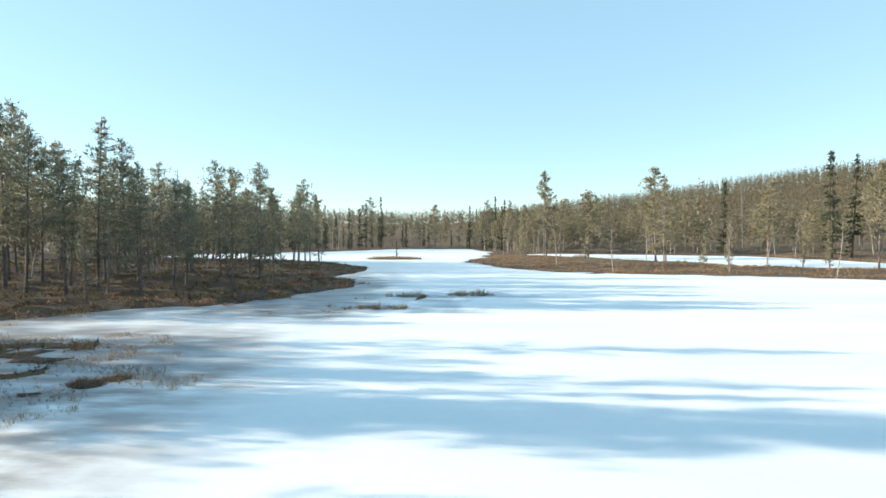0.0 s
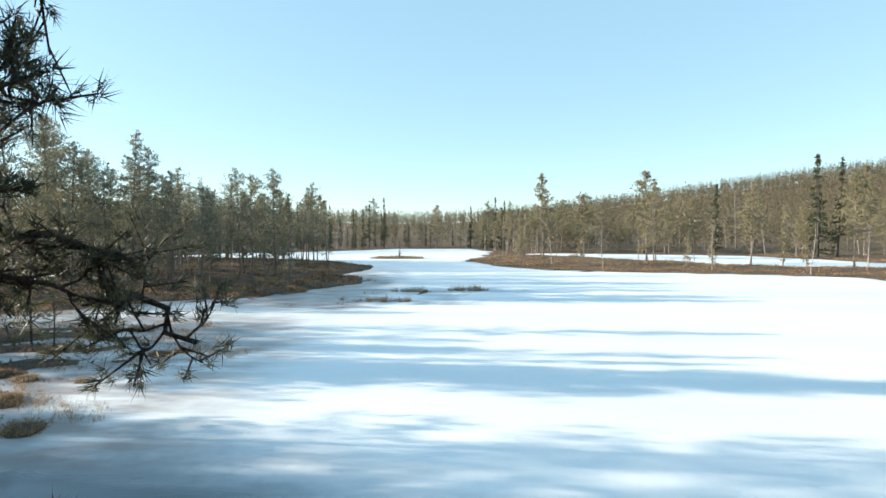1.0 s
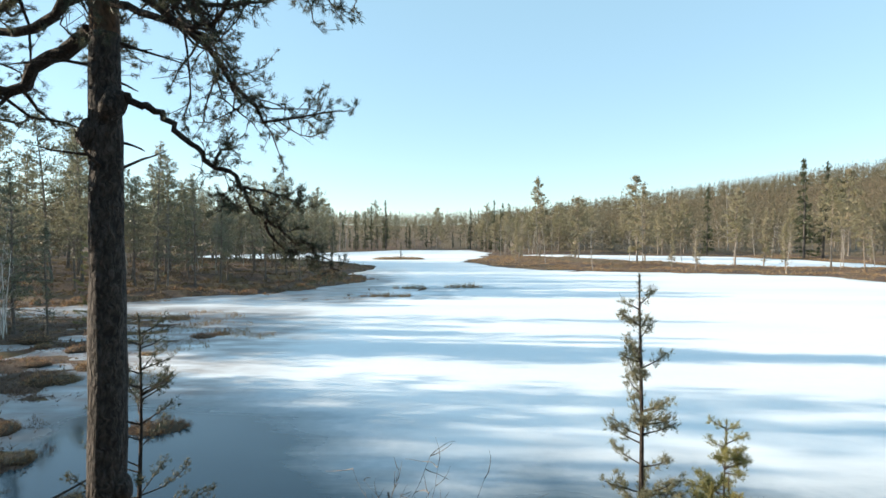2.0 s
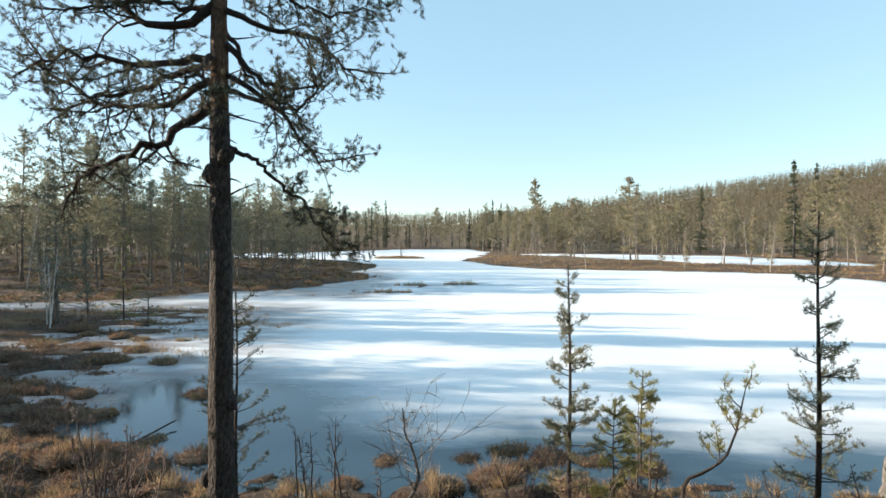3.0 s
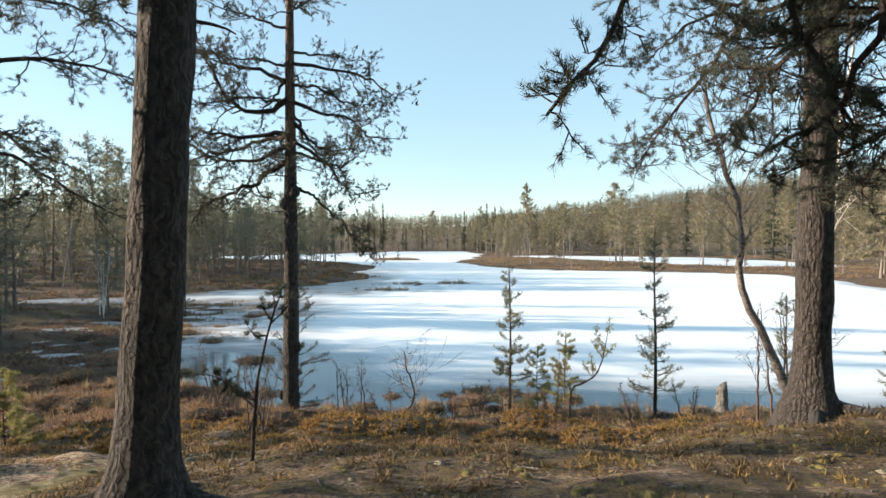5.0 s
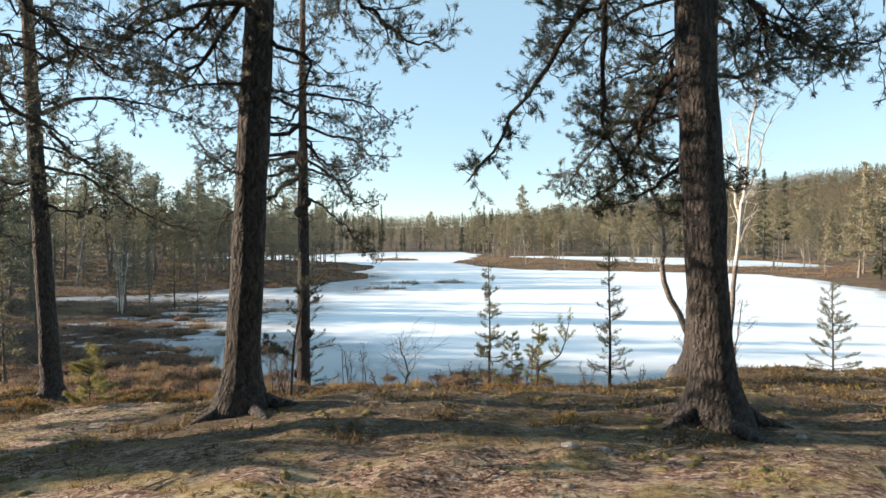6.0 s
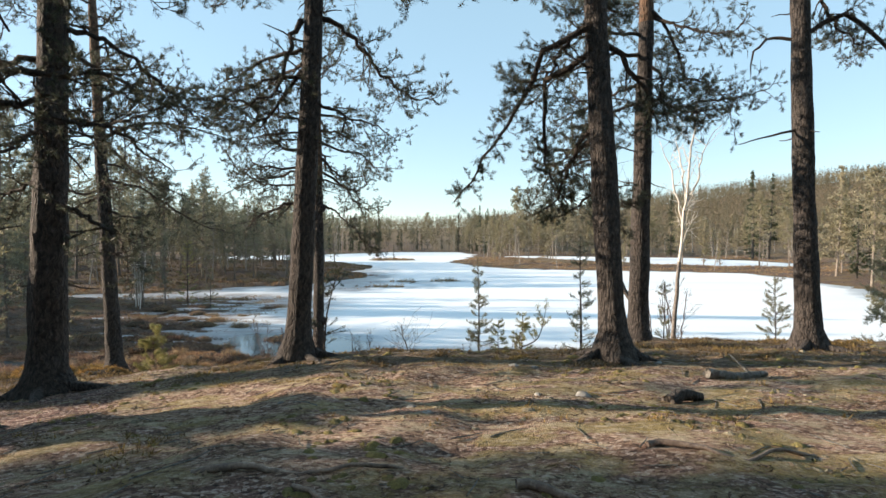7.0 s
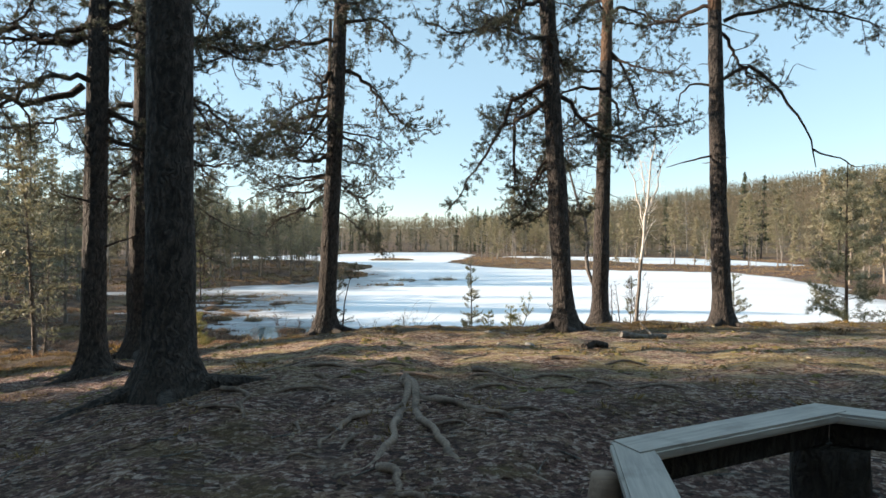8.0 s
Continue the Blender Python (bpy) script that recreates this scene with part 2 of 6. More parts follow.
def bench_material(name, a, b):
    n = Nodes(name, 0.75)
    p = n.stretch(n.obj, 2.0, 26.0, 26.0)
    grain = n.noise(1.6, 6.0, p, 0.6)
    c = n.mix(n.span(grain, 0.3, 0.7), a, b)
    c = n.mix(n.math("MULTIPLY", n.span(n.noise(6.0, 3.0), 0.58, 0.75), 0.4), c, (0.16, 0.14, 0.12))
    n.colour(c).bump(grain, 0.4, 0.006)
    return n.mat


PLANK, ENDGRAIN = bench_material("weathered_plank", (0.33, 0.305, 0.28), (0.52, 0.485, 0.44)), bench_material("split_log_face", (0.20, 0.13, 0.095), (0.34, 0.235, 0.17))


# ---- mesh tools ----
class Buf:
    """Gathers vertices and faces with numpy and turns them into one mesh."""
    def __init__(self):
        self.v, self.f, self.n = [], [], 0

    def add(self, verts, faces):
        self.v.append(np.asarray(verts, float).reshape(-1, 3))
        self.f.append(np.asarray(faces, int) + self.n)
        self.n += len(self.v[-1])

    def tube(self, pts, radii, sides=6, rough=0.0, rng=None, caps=True):
        pts, radii = np.asarray(pts, float), np.asarray(radii, float)
        k = len(pts)
        way = np.gradient(pts, axis=0)
        way /= np.linalg.norm(way, axis=1)[:, None] + 1e-9
        ref = np.array((0.0, 0.0, 1.0)) if abs(way[:, 2]).mean() < 0.8 else np.array((1.0, 0.0, 0.0))
        u = np.cross(way, ref)
        u /= np.linalg.norm(u, axis=1)[:, None] + 1e-9
        w = np.cross(way, u)
        a = np.arange(sides) * 2 * math.pi / sides
        r = radii[:, None] * np.ones((1, sides))
        if rough and rng is not None:
            r = r * (1 + rough * rng.standard_normal((k, sides)))
        ring = pts[:, None, :] + r[:, :, None] * (np.cos(a)[None, :, None] * u[:, None, :] + np.sin(a)[None, :, None] * w[:, None, :])
        i, j = np.meshgrid(np.arange(k - 1), np.arange(sides), indexing="ij")
        j2 = (j + 1) % sides
        quads = np.stack([i * sides + j, i * sides + j2, (i + 1) * sides + j2, (i + 1) * sides + j], -1).reshape(-1, 4)
        self.add(ring.reshape(-1, 3), quads)
        if not caps:
            return
        cap = np.arange(1, sides - 1)
        for end in (0, (k - 1) * sides):
            self.f.append(np.stack([np.full(sides - 2, end), end + cap, end + cap + 1], -1) + self.n - k * sides)

    def tufts(self, centres, ways, sizes, count, width, rng, spread=0.75):
        """Sprays of thin triangles, like needles round a shoot."""
        centres, ways, sizes = np.asarray(centres, float), np.asarray(ways, float), np.asarray(sizes, float)
        m = len(centres)
        if not m:
            return
        d = ways[:, None, :] * (1.0 - spread * 0.5) + spread * rng.standard_normal((m, count, 3)) * 0.75
        d /= np.linalg.norm(d, axis=2)[:, :, None] + 1e-9
        side = np.cross(d, rng.standard_normal((m, count, 3)))
        side /= np.linalg.norm(side, axis=2)[:, :, None] + 1e-9
        long = sizes[:, None, None] * rng.uniform(0.65, 1.15, (m, count, 1))
        c = centres[:, None, :] + 0.12 * long * rng.standard_normal((m, count, 3))
        half = side * (width * sizes[:, None, None])
        tri = np.stack([c - half, c + half, c + d * long], 2).reshape(-1, 3)
        self.add(tri, np.arange(m * count * 3).reshape(-1, 3))

    def mesh(self, name, material, smooth=False):
        me = bpy.data.meshes.new(name)
        v = np.concatenate(self.v) if self.v else np.zeros((0, 3))
        me.vertices.add(len(v))
        me.vertices.foreach_set("co", v.ravel())
        sizes = np.concatenate([np.full(len(f), f.shape[1]) for f in self.f])
        loops = np.concatenate([f.ravel() for f in self.f])
        me.loops.add(len(loops))
        me.loops.foreach_set("vertex_index", loops)
        me.polygons.add(len(sizes))
        me.polygons.foreach_set("loop_start", np.concatenate([[0], np.cumsum(sizes)[:-1]]))
        if smooth:
            me.polygons.foreach_set("use_smooth", np.ones(len(sizes), bool))
        me.materials.append(material)
        me.update(calc_edges=True)
        return me


def part(name, geometry, material, parent=None, label="", smooth=False):
    """Links a Buf or bmesh as one mesh object, under a thing or a part."""
    if isinstance(geometry, Buf):
        me = geometry.mesh(name, material, smooth)
    else:
        me = bpy.data.meshes.new(name)
        geometry.to_mesh(me)
        geometry.free()
        me.materials.append(material)
        for p in me.polygons:
            p.use_smooth = smooth
    ob = new(name, me)
    if parent:
        ob.parent = parent
    return tagged(ob, label)


def thing(name, place, label, category, group="", kind=""):
    ob = new(name)
    ob.empty_display_size = 0.3
    ob.location = place
    return tagged(ob, label, category, group, kind)


# ---- the lie of the land ----
NEAR_SHORE = [(34, -8), (20, -4.6), (12, -2.6), (8.7, -1.7), (6.4, -2.8), (4.4, -1.8), (1.5, -1.2), (-1.4, -1.8), (-3.9, -0.8), (-4.8, -1.9)]
LEFT_SHORE = [(-8.0, -2.0), (-9.3, -2.4), (-10.6, 0.2), (-11.6, 3.8), (-11.4, 6.5), (-12.2, 9.8), (-14.0, 14.0), (-11.6, 17.4), (-13.8, 20.3), (-14.5, 24.4),
        (-21, 24.0), (-32, 23.5), (-34, 27), (-25.1, 30.0), (-22.4, 35.2), (-18.9, 37.3), (-16.1, 39.8), (-12.7, 46.5), (-10.6, 53.1), (-14.3, 62.5),
        (-13.6, 72), (-15.9, 86.2), (-27, 103.5), (-45, 112), (-70, 118), (-66, 145), (-39.8, 175), (-24.8, 207)]
RIGHT_SHORE = [(1.2, 208.6), (7, 165), (3.5, 127), (-0.9, 104.4), (5.4, 82.2), (11.7, 73.3), (17.8, 70.2), (26.5, 67.5), (37.1, 64.2), (41.2, 60.3), (43, 50), (41, 38), (37, 27), (33.5, 17), (32, 5)]
LAKE = NEAR_SHORE + LEFT_SHORE + RIGHT_SHORE
POOL = [(13, 147), (20, 131), (31, 112), (36, 102), (41, 91.5), (47.2, 85.1), (56, 82), (65, 83), (69, 92), (68, 112), (62, 133), (42, 143), (22, 152)]
ISLETS = [(-14.6, 115.5, 5.6, 2.6), (-0.4, 44.6, 1.7, 0.6), (-5.1, 43.4, 1.8, 0.5), (-6.2, 36.2, 1.9, 0.6)]


def inside_out(x, y, ring):
    """Signed distance to a closed ring, positive outside."""
    x, y = np.asarray(x, float), np.asarray(y, float)
    best, odd = np.full(x.shape, 1e9), np.zeros(x.shape, bool)
    for (ax, ay), (bx, by) in zip(ring, ring[1:] + ring[:1]):
        dx, dy = bx - ax, by - ay
        t = np.clip(((x - ax) * dx + (y - ay) * dy) / (dx * dx + dy * dy), 0, 1)
        best = np.minimum(best, np.hypot(x - ax - t * dx, y - ay - t * dy))
        if dy:
            odd ^= ((ay > y) != (by > y)) & (x < dx * (y - ay) / dy + ax)
    return np.where(odd, -best, best)


def ripple(x, y, scale, seed):
    """Smooth uneven swell between about -1 and 1."""
    r = np.random.default_rng(seed)
    out = np.zeros(np.shape(x))
    for _ in range(7):
        a, f, p = r.uniform(0, 6.28), r.uniform(0.6, 1.7) / scale, r.uniform(0, 6.28)
        out = out + np.sin((x * math.cos(a) + y * math.sin(a)) * f * 6.28 + p)
    return out / 3.2


def smooth(a, lo, hi):
    t = np.clip((a - lo) / (hi - lo), 0, 1)
    return t * t * (3 - 2 * t)


BANK_Y = [-70, -40, -30, -25, -22, -20, -18, -16, -14, -12, -10, -8, -6, -4.5, -3.4, -2.4, -1.0, 10]
BANK_Z = [4.2, 3.7, 3.55, 3.55, 3.62, 3.48, 3.34, 3.22, 2.98, 2.5, 1.75, 1.12, 0.72, 0.46, 0.28, 0.12, -0.25, -0.4]


MARSH_EDGE = ((-13.0, 0.6, 4.4, 4.6), (-9.0, -2.0, 2.9, 2.5))   # low peat along the bay


def shore_gap(x, y):
    x2 = x + 0.5 * ripple(x, y, 4.0, 3) + 0.9 * ripple(x, y, 15.0, 4) * smooth(np.hypot(x, y), 12, 40)
    y2 = y + 0.45 * ripple(x, y, 4.0, 5) + (1.1 * ripple(x, y, 7.0, 6) + 0.7 * ripple(x, y, 3.0, 7)) * smooth(y, 26, 36) * (1 - smooth(y, 60, 90))
    d = np.minimum(inside_out(x2, y2, LAKE), inside_out(x2, y2, POOL))
    for cx, cy, rx, ry in ISLETS:
        d = np.maximum(d, (1 - np.hypot((x2 - cx) / rx, (y2 - cy) / ry)) * min(rx, ry))
    for cx, cy, rx, ry in MARSH_EDGE:
        d = np.maximum(d, (1 - np.hypot((x2 - cx) / rx, (y2 - cy) / ry)) * 2.2)
    return d


def land(x, y):
    """Height of the ground over the lake's ice."""
    x, y = np.asarray(x, float), np.asarray(y, float)
    d = shore_gap(x, y)
    low = np.where(d > 0, 0.34 * (1 - np.exp(-d / 2.2)) + 0.022 * np.clip(d, 0, 90), np.maximum(0.16 * d, -0.5))
    low = low + (0.05 + 0.07 * smooth(-x, 6, 12)) * ripple(x, y, 2.2, 8) * smooth(d, -0.3, 1.5) + 0.28 * ripple(x, y, 11.0, 9) * smooth(d, 2, 12)
    marsh = smooth(-x, 8, 10) * (1 - smooth(-x, 22, 30)) * smooth(y, -6, -3) * (1 - smooth(y, 22, 25))
    low = np.where(d > 0, low * (1 - 0.62 * marsh), low) - (0.03 + 0.05 * smooth(y, 7, 12)) * marsh
    low = low - 0.36 * marsh * smooth(ripple(x, y * 1.6, 3.0, 12), 0.22, 0.62) * (1 - smooth(-x, 17, 22))   # small iced-over pools
    for cx, cy, rx, ry in MARSH_EDGE:
        low = low + 0.13 * smooth(1 - np.hypot((x - cx) / rx, (y - cy) / ry), 0.0, 0.4)
    low = np.where(d > 0, low * (1 - 0.62 * smooth(x, -4, 6) * smooth(y, 56, 66) * (1 - smooth(d, 9, 14))), low)
    hill = (13 + 40 * smooth(x, -60, 420) + 6 * smooth(-x, 60, 300)) * smooth(y + 0.45 * np.abs(x), 215, 560)
    far = low + hill
    bank = np.interp(y, BANK_Y, BANK_Z)
    left = np.clip(-x - 0.5, 0, 9)
    bank = bank - 0.125 * left * smooth(-y, 8, 15) + 0.55 * smooth(x, 2, 6) * smooth(-y, 6, 10.2) * (1 - smooth(-y, 10.2, 14))
    bank = bank * (1 - 0.55 * smooth(np.abs(x - 1), 14, 34))
    bank = bank + (0.02 * ripple(x, y, 0.9, 21) + 0.012 * ripple(x, y, 0.5, 24) + 0.03 * ripple(x, y, 2.6, 22)) * smooth(bank, 0.1, 0.6)
    bank = bank + 0.075 * ripple(x, y, 1.5, 23) * smooth(-y, 3.0, 4.6) * (1 - smooth(-y, 9.5, 13))
    bank = np.where(d > 0, np.maximum(bank, np.minimum(low, 0.25)), low)
    near = (1 - smooth(y, -3.2, -0.8)) * (1 - smooth(np.abs(x), 30, 60))
    near = near * (1 - smooth(-x, 8.5, 11) * smooth(y, -8.5, -5))
    pools = smooth(-y, 0.3, 1.3) * (1 - smooth(-y, 3.3, 4.4)) * smooth(x, -9, -6.5) * (1 - smooth(x, 9, 12))
    return far * (1 - near) + bank * near - 0.34 * pools * smooth(ripple(x, y * 1.3, 1.9, 25), -0.1, 0.45)


def height(x, y):
    return float(land(np.array([x]), np.array([y]))[0])


def steps(*legs):
    out = [legs[0][0]]
    for a, b, s in legs:
        out += list(np.linspace(a, b, max(2, int(round((b - a) / s)) + 1))[1:])
    return np.array(out)


def grid_mesh(name, xs, ys, z, material, attributes):
    b = Buf()
    gx, gy = np.meshgrid(xs, ys)
    nx, ny = len(xs), len(ys)
    i, j = np.meshgrid(np.arange(ny - 1), np.arange(nx - 1), indexing="ij")
    q = np.stack([i * nx + j, i * nx + j + 1, (i + 1) * nx + j + 1, (i + 1) * nx + j], -1).reshape(-1, 4)
    b.add(np.stack([gx, gy, z], -1).reshape(-1, 3), q)
    me = b.mesh(name, material, True)
    for key, values in attributes.items():
        a = me.attributes.new(key, "FLOAT", "POINT")
        a.data.foreach_set("value", np.asarray(values, np.float32).ravel())
    return new(name, me)


xs = steps((-2600, -400, 220), (-400, -100, 20), (-100, -20, 2.4), (-20, -7, 0.45), (-7, 8, 0.13), (8, 20, 0.6), (20, 100, 2.4), (100, 460, 18), (460, 2600, 220))
ys = steps((-400, -60, 34), (-60, -29, 1.6), (-29, -23, 0.22), (-23, -11, 0.13), (-11, 1, 0.22), (1, 30, 0.8), (30, 100, 1.8), (100, 230, 3.0), (230, 620, 15), (620, 3200, 200))
GX, GY = np.meshgrid(xs, ys)
GZ = land(GX, GY)
gap = shore_gap(GX, GY)
# worn soil round the bench; its darkening also stands in for the pines' shade
trodden = np.clip(0.24 * smooth(-GX, 1.2, 3.5) * smooth(-GY, 14.5, 17.5) + (0.72 * smooth(-GY, 15, 18.5) + 0.28 * smooth(-GY, 19.6, 22.6)) * (1 - 0.5 * smooth(np.abs(GX - 2), 5, 12)) + 0.7 * smooth(-GX, 2.5, 4) * (1 - smooth(-GX, 6, 8)) * smooth(-GY, 9, 12), 0, 1)
bog = (1 - smooth(GZ, 0.35, 1.0)) * (1 - smooth(gap, 9, 26))
bog = np.maximum(bog, 0.72 * smooth(-GX, 5.0, 8.0) * smooth(GY, -20.5, -16.5) * (1 - smooth(GY, -3, 0)) * (1 - smooth(-GX, 40, 60)))
# bog tone carried under the left pines also stands in for their shade
bog = np.maximum(bog, smooth(-GX, 9, 13) * smooth(GY, -3, 2) * (1 - smooth(gap, 60, 90)))
ground = tagged(grid_mesh("ground", xs, ys, GZ, GROUND, {"trodden": trodden, "bog": bog}), "mossy heath and brown bog shore round a lake", "ground", kind="structure")

lx = steps((-76, -16, 1.5), (-16, 14, 0.5), (14, 78, 1.6))
ly = steps((-6, 30, 0.5), (30, 214, 2.3))
LX, LY = np.meshgrid(lx, ly)
lgap = shore_gap(LX, LY)
melt = np.clip(1.0 + lgap / 3.2, 0, 1) * (1 - smooth(LY, 20, 60) * 0.45)
melt = np.maximum(melt, np.clip(1.12 + lgap / 6.5, 0, 1) * (1 - smooth(LY, 2, 17)) * (1 - 0.25 * smooth(LX, 3, 14)))
melt = melt * (1 - 0.45 * smooth(-LX, 9.0, 11.5) * smooth(LY, 6, 12))
melt = np.maximum(melt, np.clip(1.05 - 0.35 * (((LX + 7.6) / 5.0) ** 2 + ((LY - 1.3) / 5.2) ** 2), 0, 1))   # open pool in the bay
melt = np.minimum(melt, 1 - 0.42 * smooth(LY, 8, 16))
melt = np.maximum(melt, 0.66 * np.clip(1.15 + lgap / 8.0, 0, 1) * smooth(-LX, 6, 9) * smooth(LY, 15, 20) * (1 - smooth(LY, 52, 70)))
melt = np.minimum(melt, 1 - 0.40 * smooth(-LX, 8.0, 11.5) * smooth(LY, -3, 2))   # grey ice between the hummocks
stain = np.clip(1.4 + lgap / 5.5, 0, 1) * smooth(-LX, 5, 9) * (1 - smooth(LY, 60, 90))
ice = tagged(grid_mesh("lake_ice", lx, ly, np.zeros(LX.shape), ICE, {"melt": melt, "stain": stain}), "snow-white lake ice with grey melt along the shore", "ice", kind="structure")

# ---- trees ----
UP = np.array((0.0, 0.0, 1.0))


def unit(v):
    v = np.asarray(v, float)
    return v / (np.linalg.norm(v) + 1e-9)


def wander(rng, start, way, length, count, bend, sag=0.0, lift=0.0):
    """A crooked line: sags on its way out and lifts again towards the tip."""
    pts, d, step = [np.asarray(start, float)], unit(way), length / count
    for i in range(count):
        t = i / count
        d = unit(d + bend * rng.standard_normal(3) + UP * (lift * t - sag * (1 - t)))
        pts.append(pts[-1] + d * step)
    return np.array(pts)


def resample(pts, count):
    pts = np.asarray(pts, float)
    s = np.concatenate([[0], np.cumsum(np.linalg.norm(np.diff(pts, axis=0), axis=1))])
    t = np.linspace(0, s[-1], count)
    return np.stack([np.interp(t, s, pts[:, k]) for k in range(3)], -1)


def leaf_out(rng, wood, needles, line, radius, fine, bare=0.25, tuft=0.085, count=11, width=0.032, density=1.0, span=1.0):
    """Side branches, twigs and needle tufts along a limb's line."""
    total = np.linalg.norm(np.diff(line, axis=0), axis=1).sum()
    centres, ways = [], []
    sides = max(4, int((1.5 + total * fine * 1.3) * density))
    for k in range(sides):
        t = bare + (1 - bare) * (k + rng.uniform(0, 1)) / sides
        i = min(int(t * (len(line) - 1)), len(line) - 2)
        p = line[i] + (line[i + 1] - line[i]) * (t * (len(line) - 1) - i)
        ahead = unit(line[i + 1] - line[i])
        out = unit(ahead * 0.7 + 0.8 * unit(np.cross(ahead, UP)) * rng.choice((-1, 1)) + 0.5 * rng.standard_normal(3))
        length = (0.30 + 0.30 * total * (1 - 0.75 * t)) * rng.uniform(0.45, 1.1) * span
        twig = wander(rng, p, out, length, 4, 0.34, 0.12, 0.26)
        r = max(0.006, radius * 0.40 * (1 - 0.6 * t))
        wood.tube(twig, np.linspace(r, r * 0.4, 5), 3)
        shoots = max(4, int(length * 15 * density))
        for s in range(shoots):
            q = 0.38 + 0.62 * (s + rng.uniform(0, 1)) / shoots
            j = min(int(q * 4), 3)
            b = twig[j] + (twig[j + 1] - twig[j]) * (q * 4 - j)
            o = unit(0.8 * unit(twig[j + 1] - twig[j]) + 0.8 * rng.standard_normal(3) + UP * 0.2)
            reach = rng.uniform(0.06, 0.26) * min(1.0, 0.45 + length)
            wood.tube(np.array([b, b + o * reach]), (0.005, 0.003), 3, caps=False)
            if rng.uniform() < 0.12:   # a dry shoot
                continue
            m = int(rng.integers(4, 7))
            for g in range(m):   # needles crowd round the shoot's end
                centres.append(b + o * (reach - 0.055 + 0.075 * g / m) + 0.012 * rng.standard_normal(3))
                ways.append(unit(o + UP * 0.45))
    centres.append(line[-1]); ways.append(unit(line[-1] - line[-2]))
    needles.tufts(centres, ways, tuft * rng.uniform(0.75, 1.3, len(centres)), count, width, rng, 0.7)


def trunk_line(rng, tall, lean, sway, count):
    z = np.linspace(0, 1, count)
    ph = rng.uniform(0, 6.28, 2)
    x = lean[0] * z + sway * np.sin(z * 5 + ph[0]) * z * (1 - 0.4 * z)
    y = lean[1] * z + sway * np.sin(z * 4 + ph[1]) * z * (1 - 0.4 * z)
    return np.stack([x, y, z * tall], -1)


